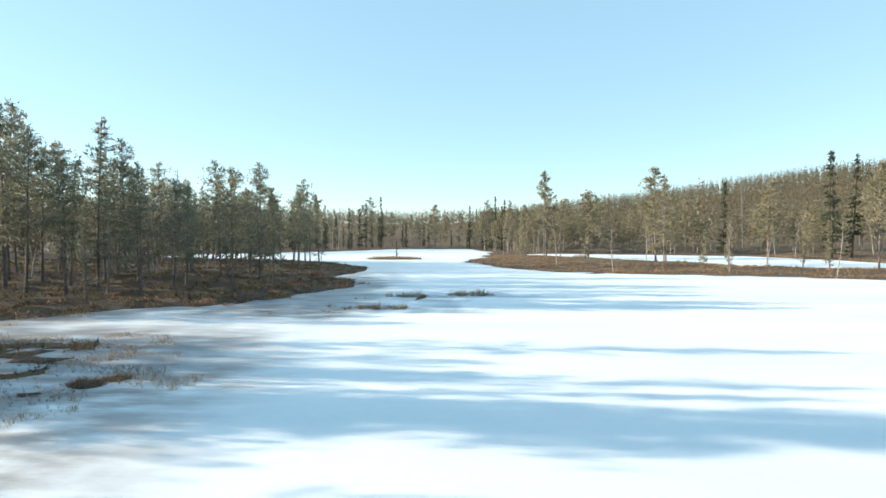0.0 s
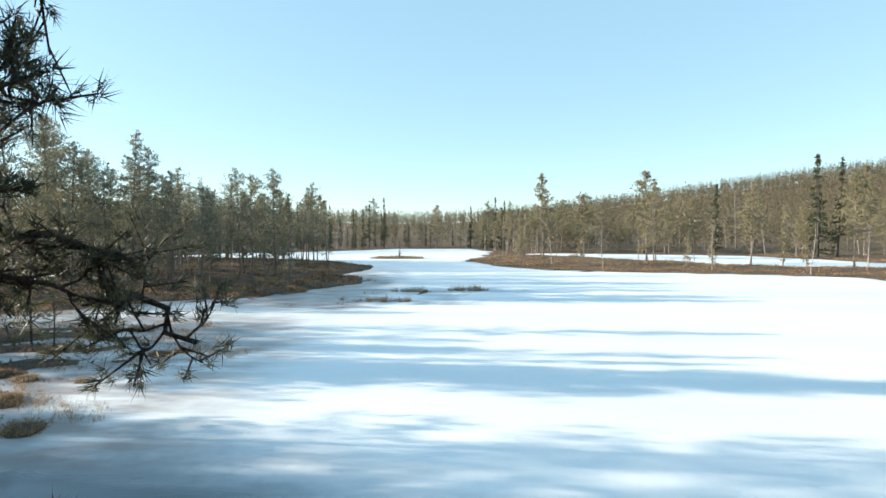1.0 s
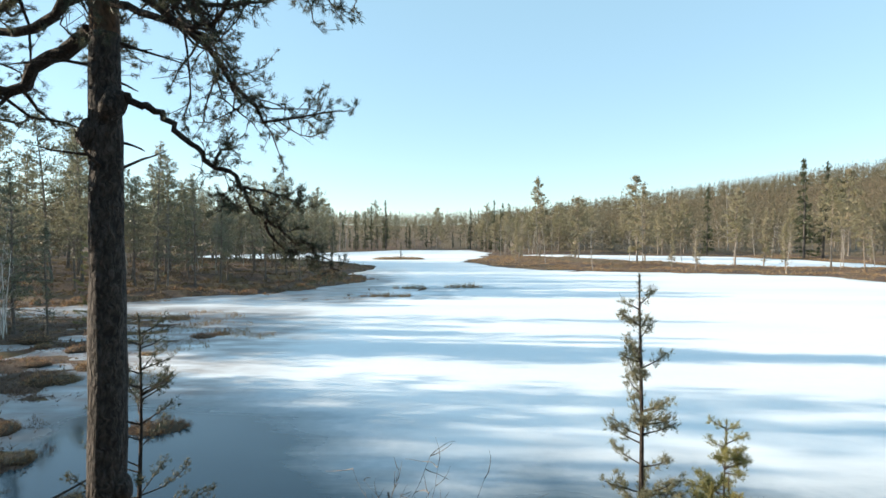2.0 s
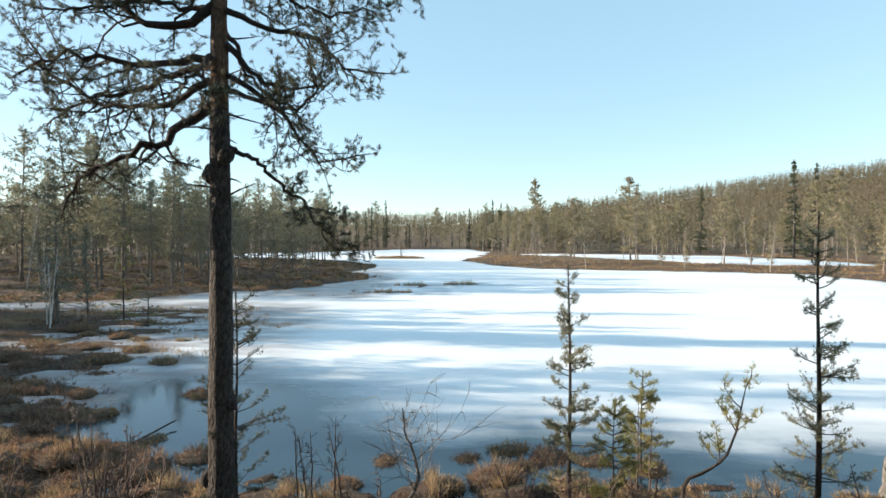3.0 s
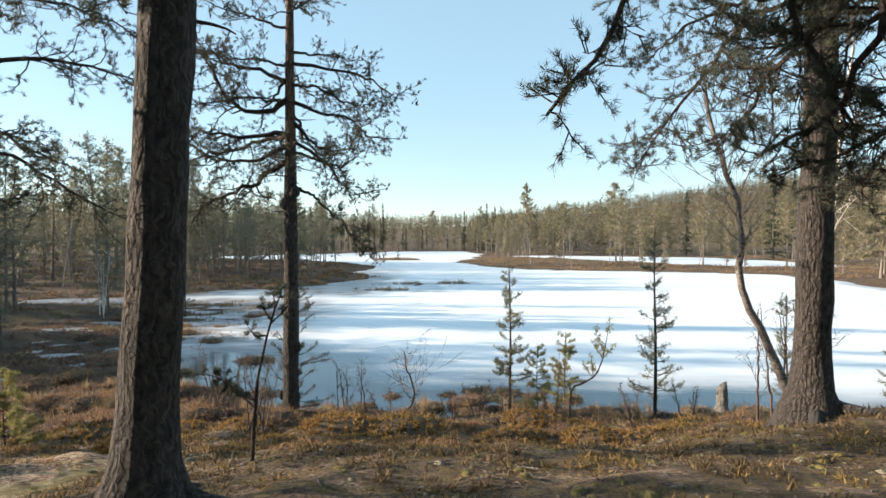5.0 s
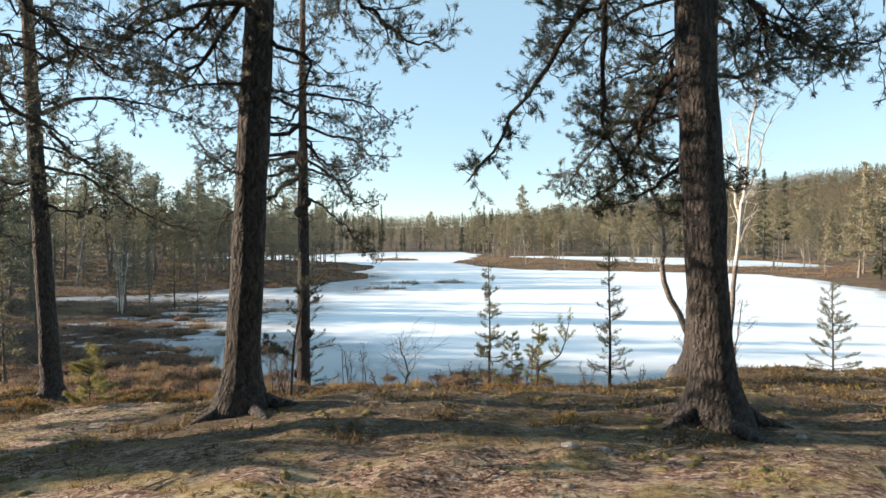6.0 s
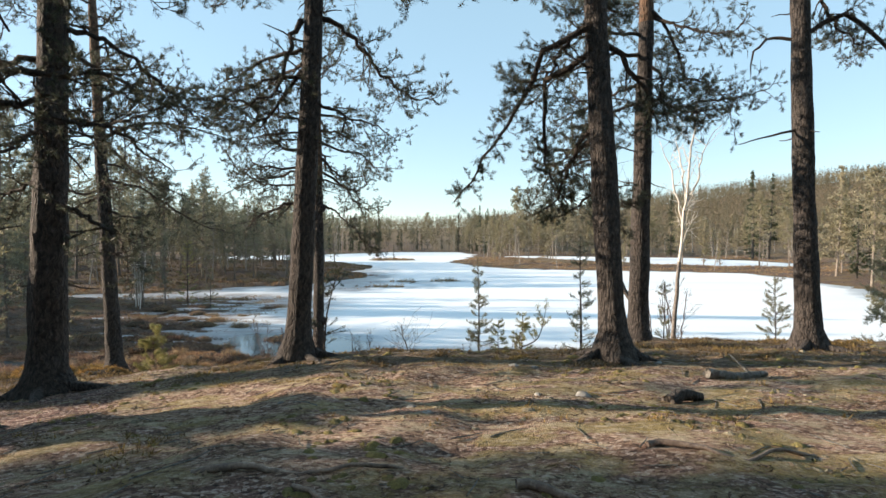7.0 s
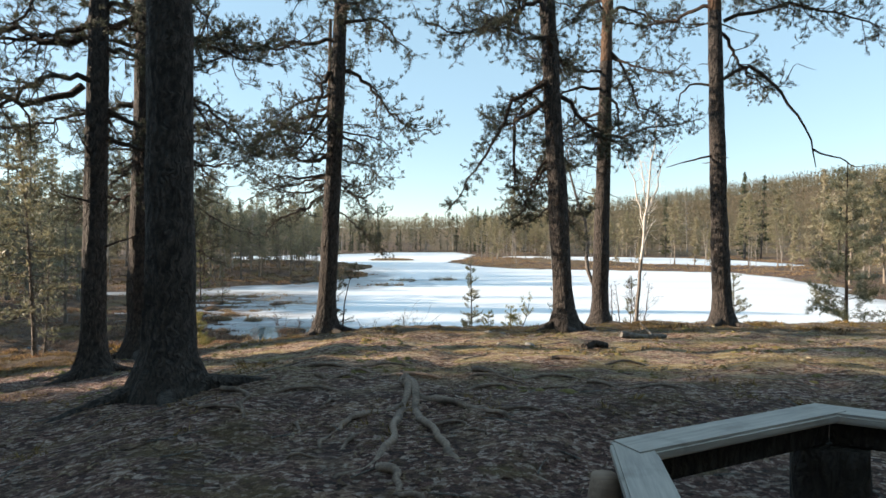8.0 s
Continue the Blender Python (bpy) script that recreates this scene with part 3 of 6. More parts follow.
def old_pine(place, tall, girth, lean, seed, label, limbs=(), first=3.5, count=22, reach=2.6, bare_stubs=8, sway=0.12, density=1.0, lush=(), side=None, arms=(), seen=20.0):
    """A large near pine: flared trunk, each limb with its own needles, dead stubs. limbs: fixed lines given from the tree's foot."""
    rng = np.random.default_rng(seed)
    tree = thing("pine_tree", place, label, "tree", "pines on the bank")
    n = 40
    line = trunk_line(rng, tall, lean, sway, n)
    line[:, :2] -= line[0, :2]
    z = np.linspace(0, 1, n)
    radii = girth / 2 * (1 - 0.72 * z ** 1.25) * (1 + 0.9 * np.exp(-z * tall / 0.22))
    b = Buf()
    line2 = np.vstack([line[:1] - (0, 0, 0.25), line])
    b.tube(line2, np.concatenate([[radii[0] * 1.15], radii]), 18, 0.05, rng)
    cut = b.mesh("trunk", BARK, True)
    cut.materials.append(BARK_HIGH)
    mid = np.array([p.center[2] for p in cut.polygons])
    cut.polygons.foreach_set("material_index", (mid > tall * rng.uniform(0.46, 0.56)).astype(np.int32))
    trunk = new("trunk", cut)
    trunk.parent = tree
    spread = np.linspace(0, 6.28, 6)[:-1] + rng.uniform(0, 1.2)
    for a in spread:
        root = Buf()
        l = rng.uniform(0.55, 1.1)
        d = np.array((math.cos(a), math.sin(a), 0))
        pts = np.array([d * girth * 0.35 + UP * 0.22, d * girth * 0.75 + UP * 0.05, d * (girth * 0.75 + l * 0.5) - UP * 0.03, d * (girth * 0.75 + l) - UP * 0.16])
        pts[1:, :2] += rng.uniform(-0.06, 0.06, (3, 2))
        for p in pts[1:]:
            p[2] += height(place[0] + p[0], place[1] + p[1]) - place[2]
        root.tube(resample(pts, 7), np.linspace(girth * 0.24, girth * 0.05, 7), 7, 0.06, rng)
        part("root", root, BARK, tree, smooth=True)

    def on_trunk(h):
        k = np.clip(h / tall * (n - 1), 0, n - 1.001)
        i = int(k)
        return line[i] + (line[i + 1] - line[i]) * (k - i), radii[i]

    def limb(pts, r, bare=0.22, dens=1.0, lush=False):
        wood, needles = Buf(), Buf()
        k = max(8, int(len(pts) * 3))
        pts = resample(pts, k)
        pts[1:-1] += rng.standard_normal((k - 2, 3)) * r * 0.5
        wood.tube(pts, r * (1 - 0.82 * np.linspace(0, 1, k) ** 0.8), 6, 0.05, rng)
        if lush:
            leaf_out(rng, wood, needles, pts, r * 0.4, 8.0, bare, 0.052, 13, 0.036, 1.1, 0.42)
        elif pts[0][2] > seen:   # high crown, well over the view
            leaf_out(rng, wood, needles, pts, r, 7.0, bare, 0.12, 6, 0.06, 0.5)
        else:
            leaf_out(rng, wood, needles, pts, r, 7.0, bare, 0.066, 9, 0.042, dens * density)
        ob = part("limb", wood, TWIG, tree, smooth=True)
        if needles.v:
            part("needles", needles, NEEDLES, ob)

    for pts, r in limbs:
        limb([np.array(p, float) for p in pts], r, 0.3)
    for pts, r in lush:
        limb([np.array(p, float) for p in pts], r, 0.35, 1.0, True)
    for k in range(count):
        t = (k + rng.uniform(0, 1)) / count
        h = first + (tall - first) * t ** 0.9 * 0.985
        p, r0 = on_trunk(h)
        a = k * 2.4 + rng.uniform(-0.5, 0.5)
        if side is not None:
            a = side + (a - side) * 0.7
        rise = -0.15 + 0.75 * t
        way = np.array((math.cos(a), math.sin(a), rise))
        l = reach * (1 - 0.72 * t ** 1.6) * rng.uniform(0.65, 1.1)
        pts = wander(rng, p, way, l, 7, 0.20, 0.17 * (1 - t), 0.30)
        limb(pts, min(0.35 * r0 + 0.010, 0.05) * (0.6 + 0.4 * l / reach), 0.25)
    for pts, r in arms:
        arm = Buf()
        q = resample([np.array(p, float) for p in pts], 12)
        q[1:-1] += rng.standard_normal((10, 3)) * r * 0.35
        arm.tube(q, np.linspace(r, r * 0.25, 12), 6, 0.05, rng)
        part("dead_branch", arm, TWIG, tree, smooth=True)
    for k in range(bare_stubs):
        h = rng.uniform(first * 0.55, first + 1.2)
        p, r0 = on_trunk(h)
        a = rng.uniform(0, 6.28)
        stub = Buf()
        stub.tube(wander(rng, p, (math.cos(a), math.sin(a), rng.uniform(-0.3, 0.25)), rng.uniform(0.25, 1.1), 5, 0.18), np.linspace(0.022, 0.006, 6), 5)
        part("dead_branch", stub, TWIG, tree)
    return tree


def young_pine(place, tall, seed, label, needles_mat=None, lean=(0, 0), whorls=9, reach=0.55, bush=1.0, tuft=1.0):
    """A slim sapling: whorls of short rising branches with dense needles."""
    rng = np.random.default_rng(seed)
    tree = thing("young_pine", place, label, "sapling", "young pines on the shore")
    line = trunk_line(rng, tall, lean, 0.05, 14)
    b = Buf()
    b.tube(np.vstack([line[:1] - (0, 0, 0.15), line]), np.concatenate([[0.05 * tall / 4], np.linspace(0.042, 0.008, 14) * tall / 4]), 7, 0.04, rng)
    part("trunk", b, TWIG, tree, smooth=True)
    for w in range(whorls):
        t = 0.14 + 0.82 * w / (whorls - 1)
        base = line[int(t * 13)]
        wood, needles = Buf(), Buf()
        for k in range(rng.integers(2, 6)):
            a = rng.uniform(0, 6.28)
            l = reach * (1.1 - 0.85 * t) * rng.uniform(0.6, 1.15) * tall / 4 + 0.08
            pts = wander(rng, base + UP * rng.uniform(-0.10, 0.10) * tall / 4, (math.cos(a), math.sin(a), 0.15 + 0.45 * t), l, 5, 0.10, 0.05, 0.22)
            wood.tube(pts, np.linspace(0.010, 0.004, 6), 4)
            m = max(10, int(l * 70 * bush))
            q = rng.uniform(0.32, 1.03, m) ** 0.85
            c = np.stack([np.interp(q * 5, np.arange(6), pts[:, i]) for i in range(3)], -1)
            c = c + rng.standard_normal((m, 3)) * 0.028 * tuft
            needles.tufts(c, np.tile(unit(pts[-1] - pts[-2]) + UP * 0.3, (m, 1)), rng.uniform(0.04, 0.07, m) * tuft, 10, 0.055, rng, 0.75)
        ob = part("branch_whorl", wood, TWIG, tree)
        part("needles", needles, needles_mat or NEEDLES_SAPLING, ob)
    top = Buf()
    m = 44
    q = rng.uniform(0.80, 1.0, m)
    c = np.stack([np.interp(q * 13, np.arange(14), line[:, i]) for i in range(3)], -1)
    top.tufts(c, np.tile(UP, (m, 1)), np.full(m, 0.06), 10, 0.05, rng, 0.6)
    part("leader_needles", top, needles_mat or NEEDLES_SAPLING, tree)
    return tree


def stand_pine(seed, tall, style, mat=None, far=False):
    """A pine for the shores: trunk, crown of limbs and tufts, dead lower branches. Built at the origin."""
    rng = np.random.default_rng(seed)
    tree = thing("pine_tree", (0, 0, -60), "", "tree")
    line = trunk_line(rng, tall, rng.uniform(-0.4, 0.4, 2), 0.15, 12)
    b = Buf()
    z = np.linspace(0, 1, 12)
    girth = 0.016 * tall + 0.04
    b.tube(np.vstack([line[:1] - (0, 0, 0.4), line]), np.concatenate([[girth * 0.75], girth / 2 * (1 - 0.82 * z) * (1 + 0.5 * np.exp(-z * 30))]), 6, 0.05, rng)
    part("trunk", b, (BARK_FAR_LIT if far else BARK_STAND) if style != "dead" else DEADWOOD, tree, smooth=True)
    wood, needles, dead = Buf(), Buf(), Buf()
    first = {"full": 0.14, "high": 0.26, "flat": 0.34, "slim": 0.08, "dead": 0.2}[style]
    reach = {"full": 0.205, "high": 0.18, "flat": 0.21, "slim": 0.115, "dead": 0.17}[style] * tall
    n = {"full": 58, "high": 50, "flat": 44, "slim": 50, "dead": 30}[style]
    seg = 3 if far else 4
    centres, ways, sizes = [], [], []
    for k in range(n):
        t = (k + rng.uniform(0, 1)) / n
        p = np.array([np.interp((first + (1 - first) * t * 0.97) * 11, np.arange(12), line[:, i]) for i in range(3)])
        a = rng.uniform(0, 6.28)
        shape = (1 - 0.84 * t ** 1.5) if style in ("full", "slim", "dead") else (0.65 + 0.9 * t * (1 - t) * 2 - 0.45 * t ** 3)
        l = reach * shape * rng.uniform(0.5, 1.15)
        pts = wander(rng, p, (math.cos(a), math.sin(a), -0.05 + 0.7 * t), l, seg, 0.16, 0.14 * (1 - t), 0.3)
        wood.tube(pts, np.linspace(0.038, 0.012, seg + 1) * tall / 12, 3)
        if style == "dead":
            for _ in range(5):
                q = pts[rng.integers(1, seg + 1)]
                wood.tube(wander(rng, q, (math.cos(a) + rng.normal(0, 0.8), math.sin(a) + rng.normal(0, 0.8), rng.normal(0.1, 0.4)), l * 0.5, 2, 0.2), (0.016, 0.012, 0.006), 3)
            continue
        if t < 0.35 and rng.uniform() < 0.25 or t < 0.05:   # dry lower limb, twigs only
            for _ in range(3):
                q = pts[rng.integers(1, seg + 1)]
                dead.tube(wander(rng, q, (math.cos(a) + rng.normal(0, 0.8), math.sin(a) + rng.normal(0, 0.8), rng.normal(0.1, 0.3)), l * 0.45, 2, 0.2), (0.014, 0.011, 0.006), 3)
            continue
        m = max(7, int(l * (18 if far else 16)))
        q = rng.uniform(0.12, 1.0, m) ** 0.7
        c = np.stack([np.interp(q * seg, np.arange(seg + 1), pts[:, i]) for i in range(3)], -1) + rng.standard_normal((m, 3)) * (0.10 + 0.12 * l) * np.array((1, 1, 0.32))
        centres += list(c)
        ways += [unit((math.cos(a), math.sin(a), 0.8))] * m
        sizes += list(rng.uniform(0.24, 0.42, m) if far else rng.uniform(0.18, 0.34, m))
    if style != "dead":
        lead = line[-3] + (line[-1] - line[-3]) * rng.uniform(0, 1.02, (40, 1)) + rng.standard_normal((40, 3)) * (0.16, 0.16, 0.1)
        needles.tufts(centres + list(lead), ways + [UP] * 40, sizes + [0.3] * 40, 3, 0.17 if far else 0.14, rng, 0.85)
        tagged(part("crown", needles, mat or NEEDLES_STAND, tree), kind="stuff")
        for k in range(9 if far else 16):
            h = rng.uniform(0.10, first + 0.25) * tall
            p = np.array([np.interp(h / tall * 11, np.arange(12), line[:, i]) for i in range(3)])
            a = rng.uniform(0, 6.28)
            dead.tube(wander(rng, p, (math.cos(a), math.sin(a), -0.2), rng.uniform(0.5, 1.7), 2, 0.2), np.array((0.018, 0.013, 0.007)) * (1.5 if far else 1), 3)
        tagged(part("dead_twig_rest", dead, DEADWOOD, tree), kind="stuff")
    tagged(part("limb_rest", wood, (BARK_FAR_LIT if far else BARK_STAND) if style != "dead" else DEADWOOD, tree), kind="stuff")
    return tree


def stand_birch(seed, tall):
    """A bare birch for the far shores: pale stem and a haze of twigs."""
    rng = np.random.default_rng(seed)
    tree = thing("birch_tree", (0, 0, -60), "", "birch")
    line = trunk_line(rng, tall, rng.uniform(-0.8, 0.8, 2), 0.2, 10)
    b, w = Buf(), Buf()
    b.tube(np.vstack([line[:1] - (0, 0, 0.3), line]), np.concatenate([[0.085], np.linspace(0.075, 0.015, 10)]), 6, 0.05, rng)
    part("trunk", b, BIRCH_FAR, tree, smooth=True)
    for k in range(40):
        p = line[int(rng.integers(2, 10))]
        a = rng.uniform(0, 6.28)
        w.tube(wander(rng, p, (math.cos(a), math.sin(a), 1.0), rng.uniform(0.6, 1.8), 3, 0.2), (0.018, 0.014, 0.010, 0.006), 3)
    tagged(part("twig_haze", w, BARE_TWIGS, tree), kind="stuff")
    return tree


def stand_spruce(seed, tall, detail=1.0):
    """A slender northern spruce: short drooping tiers to the ground."""
    rng = np.random.default_rng(seed)
    tree = thing("spruce_tree", (0, 0, -60), "", "tree")
    line = trunk_line(rng, tall, (0, 0), 0.05, 8)
    b = Buf()
    b.tube(np.vstack([line[:1] - (0, 0, 0.3), line]), np.concatenate([[0.016 * tall], np.linspace(0.013, 0.002, 8) * tall]), 6, 0.04, rng)
    part("trunk", b, SPRUCE_BARK, tree, smooth=True)
    needles, wood = Buf(), Buf()
    centres, ways, sizes = [], [], []
    for k in range(int(tall * 8.5 * detail)):
        t = 0.05 + 0.94 * rng.uniform(0, 1)
        p = np.array((0, 0, t * tall))
        a = rng.uniform(0, 6.28)
        l = tall * 0.105 * (1 - t) ** 0.8 * rng.uniform(0.6, 1.1) + 0.08
        pts = wander(rng, p, (math.cos(a), math.sin(a), -0.2), l, 3, 0.06, 0.1, 0.25)
        wood.tube(pts, np.linspace(0.016, 0.005, 4), 3)
        m = max(4, int(l * 12))
        q = rng.uniform(0.1, 1, m)
        centres += list(np.stack([np.interp(q * 3, np.arange(4), pts[:, i]) for i in range(3)], -1) + rng.standard_normal((m, 3)) * 0.05)
        ways += [unit((math.cos(a), math.sin(a), -0.15))] * m
        sizes += list(rng.uniform(0.22, 0.40, m))
    lead = np.stack([rng.normal(0, 0.06, 24), rng.normal(0, 0.06, 24), tall * rng.uniform(0.9, 1.0, 24)], -1)
    needles.tufts(centres + list(lead), ways + [UP] * 24, sizes + [0.28] * 24, 2, 0.22, rng, 0.7)
    tagged(part("crown", needles, NEEDLES_SPRUCE, tree), kind="stuff")
    tagged(part("limb_rest", wood, SPRUCE_BARK, tree), kind="stuff")
    return tree


def birch(place, line, r, seed, label, twigs=30, name="birch_tree", bark=None, spread=0.9, start=0.35, group="", long=0.34, dark_foot=0.0, forks=()):
    """A leafless birch: pale stem along a line, forks and fine dark twigs; old bark up to dark_foot."""
    rng = np.random.default_rng(seed)
    tree = thing(name, place, label, "birch", group)
    pts = resample(np.array(line, float), 18)
    pts[1:-1] += rng.standard_normal((16, 3)) * r * 0.35
    b = Buf()
    b.tube(pts, r * (1 - 0.75 * np.linspace(0, 1, 18)), 9, 0.05, rng)
    stem = part("stem", b, bark or BIRCH, tree, smooth=True)
    if dark_foot:
        stem.data.materials.append(BIRCH_OLD)
        stem.data.polygons.foreach_set("material_index", np.array([p.center[2] < dark_foot for p in stem.data.polygons]).astype(np.int32))
    for fork in forks:
        f = Buf()
        q = resample(np.array(fork, float), 12)
        q[1:-1] += rng.standard_normal((10, 3)) * 0.02
        f.tube(q, np.linspace(r * 0.48, 0.008, 12), 7, 0.05, rng)
        for _ in range(9):
            k = int(rng.integers(4, 12))
            f.tube(wander(rng, q[k], (*rng.normal(0, 0.7, 2), 0.6), rng.uniform(0.3, 0.8), 5, 0.14, 0.0, 0.1), np.linspace(0.010, 0.003, 6), 4)
        part("fork", f, bark or BIRCH, tree, smooth=True)
    total = np.linalg.norm(pts[-1] - pts[0])
    for k in range(twigs):
        t = start + (1 - start) * (k + rng.uniform(0, 1)) / twigs
        i = min(int(t * 17), 16)
        a = rng.uniform(0, 6.28)
        way = unit(unit(pts[i + 1] - pts[i]) * 0.9 + np.array((math.cos(a), math.sin(a), 0.2)) * spread)
        l = total * long * (1 - 0.6 * t) * rng.uniform(0.5, 1.1)
        w = Buf()
        main = wander(rng, pts[i], way, l, 6, 0.13, 0.0, 0.12)
        w.tube(main, np.linspace(r * 0.30 * (1.1 - t), 0.0025, 7), 4)
        for s in range(5):
            q = main[rng.integers(1, 7)]
            o = unit(way + 0.8 * rng.standard_normal(3))
            w.tube(wander(rng, q, o, l * rng.uniform(0.25, 0.6), 4, 0.15), np.linspace(0.006, 0.002, 5), 3)
        part("branch", w, bark or (BIRCH if r > 0.05 and t < 0.85 else BIRCH_TWIG), tree)
    return tree

# ---- pines on the bank ----
def foot(x, y, sink=0.0):
    return (x, y, height(x, y) - sink)


UPPER = [([(0.15, 0.0, 7.57), (0.57, 0.1, 7.07), (1.07, 0.2, 6.91), (1.68, 0.3, 7.0)], 0.06),
         ([(0.15, 0.0, 7.1), (0.82, 0.3, 6.69), (1.07, 0.5, 6.29), (1.41, 0.75, 5.8), (2.2, 1.05, 6.0)], 0.05),
         ([(0.15, 0.0, 8.09), (0.9, 0.22, 7.85), (1.43, 0.4, 7.83), (1.9, 0.6, 7.3), (2.7, 0.8, 7.3)], 0.055),
         ([(-0.1, 0.0, 8.7), (-0.36, 0.0, 8.25), (-0.64, 0.0, 7.97), (-0.7, 0.0, 7.5)], 0.05),
         ([(0.1, 0.0, 9.07), (1.25, 0.22, 8.95), (2.0, 0.44, 8.82), (2.6, 0.6, 8.4), (3.0, 0.6, 8.6)], 0.055)]
LOWER = [
    ([(0.0, 0.0, 8.2), (-0.5, -0.05, 7.85), (-1.0, -0.1, 7.85), (-1.55, 0.0, 8.2), (-2.05, 0.0, 9.1), (-2.45, 0.1, 10.1)], 0.08),
    ([(-0.1, 0.0, 8.6), (-0.8, 0.1, 9.0), (-1.5, 0.2, 9.1), (-2.3, 0.2, 9.5), (-3.4, 0.2, 9.3)], 0.065),
    ([(-0.1, 0.0, 7.0), (-0.7, 0.1, 6.7), (-1.3, 0.2, 6.65), (-2.1, 0.3, 6.7), (-3.0, 0.35, 7.3), (-3.6, 0.4, 8.2)], 0.06),
    ([(-0.1, 0.0, 6.6), (-0.5, 0.1, 6.41), (-0.81, 0.0, 6.1), (-1.52, -0.1, 5.82), (-2.15, 0.0, 5.55), (-2.6, 0.1, 4.9)], 0.085),
    ([(-0.1, 0.0, 7.24), (-0.84, 0.22, 7.2), (-1.53, 0.44, 7.0), (-2.58, 0.66, 6.87), (-3.4, 0.88, 6.5)], 0.065),
    ([(-0.1, 0.0, 7.31), (-0.95, -0.22, 7.16), (-1.5, -0.44, 7.25), (-2.05, -0.66, 7.26), (-2.6, -0.88, 6.86)], 0.07)]
shore_pine = old_pine(foot(-3.84, -3.65), 13.5, 0.40, (0.05, 0.1), 11, "old pine with crooked low limbs standing in the wet shore", first=6.6, count=22, reach=2.9, sway=0.05, density=0.85, bare_stubs=16, lush=[
    ([(0.1, 0.0, 6.0), (0.62, 0.0, 5.76), (0.76, 0.0, 5.58), (0.94, 0.02, 5.45), (1.13, 0.05, 5.24), (1.27, 0.1, 5.17), (1.36, 0.15, 5.02), (1.43, 0.25, 4.85), (1.56, 0.35, 4.68), (1.69, 0.5, 4.54), (1.92, 0.62, 4.44), (2.1, 0.64, 4.28), (2.29, 0.65, 4.14)], 0.046),
    ([(1.13, 0.05, 5.24), (1.2, 0.05, 5.40), (1.32, 0.05, 5.42), (1.38, 0.05, 5.36)], 0.022),
    ([(1.36, 0.15, 5.02), (1.6, 0.3, 5.0), (1.8, 0.35, 4.93), (2.0, 0.35, 4.84)], 0.022),
    ([(1.56, 0.35, 4.68), (1.57, 0.4, 4.52), (1.75, 0.5, 4.38), (2.0, 0.6, 4.28)], 0.022)], limbs=UPPER + LOWER)


def burl(tree, x, y, z, r, seed):
    """A knobbly growth on the trunk."""
    bm = bmesh.new()
    bmesh.ops.create_icosphere(bm, subdivisions=3, radius=r)
    for v in bm.verts:
        v.co = Vector((v.co.x, v.co.y, v.co.z * 1.5)) * (1 + 0.35 * noise.noise(v.co * 9 + Vector((seed, 0, 0)))) + Vector((x, y, z))
    part("burl", bm, BARK, tree, smooth=True)


burl(shore_pine, 0.14, -0.04, 5.85, 0.13, 1)
burl(shore_pine, -0.12, -0.05, 5.55, 0.11, 2)
burl(shore_pine, 0.19, -0.02, 1.95, 0.10, 3)
burl(shore_pine, -0.20, -0.03, 0.75, 0.09, 4)
old_pine(foot(-1.58, -14.6), 14.5, 0.37, (0.75, 0.1), 12, "straight dark pine trunk at the top of the slope", first=5.4, count=24, reach=2.4, sway=0.06, seen=8.2, lush=[
    ([(0.1, 0.0, 4.95), (-0.4, 0.1, 4.85), (-0.9, 0.1, 4.6), (-1.4, 0.2, 4.35)], 0.04), ([(0.1, 0.0, 4.5), (-0.4, -0.1, 4.45), (-0.9, -0.2, 4.2), (-1.35, -0.2, 3.95)], 0.04),
    ([(0.1, 0.0, 4.7), (-0.3, 0.5, 4.7), (-0.7, 0.8, 4.5), (-1.1, 1.0, 4.3)], 0.035)], limbs=[
    ([(0.1, 0.0, 5.4), (0.0, -0.2, 5.1), (-0.05, -0.3, 4.7), (-0.2, -0.4, 4.1), (-0.6, -0.5, 4.0), (-1.1, -0.6, 4.05)], 0.05),
    ([(0.25, 0.0, 4.1), (0.79, 0.1, 3.9), (0.73, 0.15, 3.64), (0.45, 0.2, 3.55)], 0.035),
    ([(0.1, 0.0, 4.6), (-0.5, 0.22, 3.9), (-0.9, 0.44, 3.87), (-1.6, 0.66, 4.0)], 0.04),
    ([(0.3, 0.0, 6.4), (1.1, 0.2, 6.6), (1.8, 0.4, 5.8)], 0.045)])
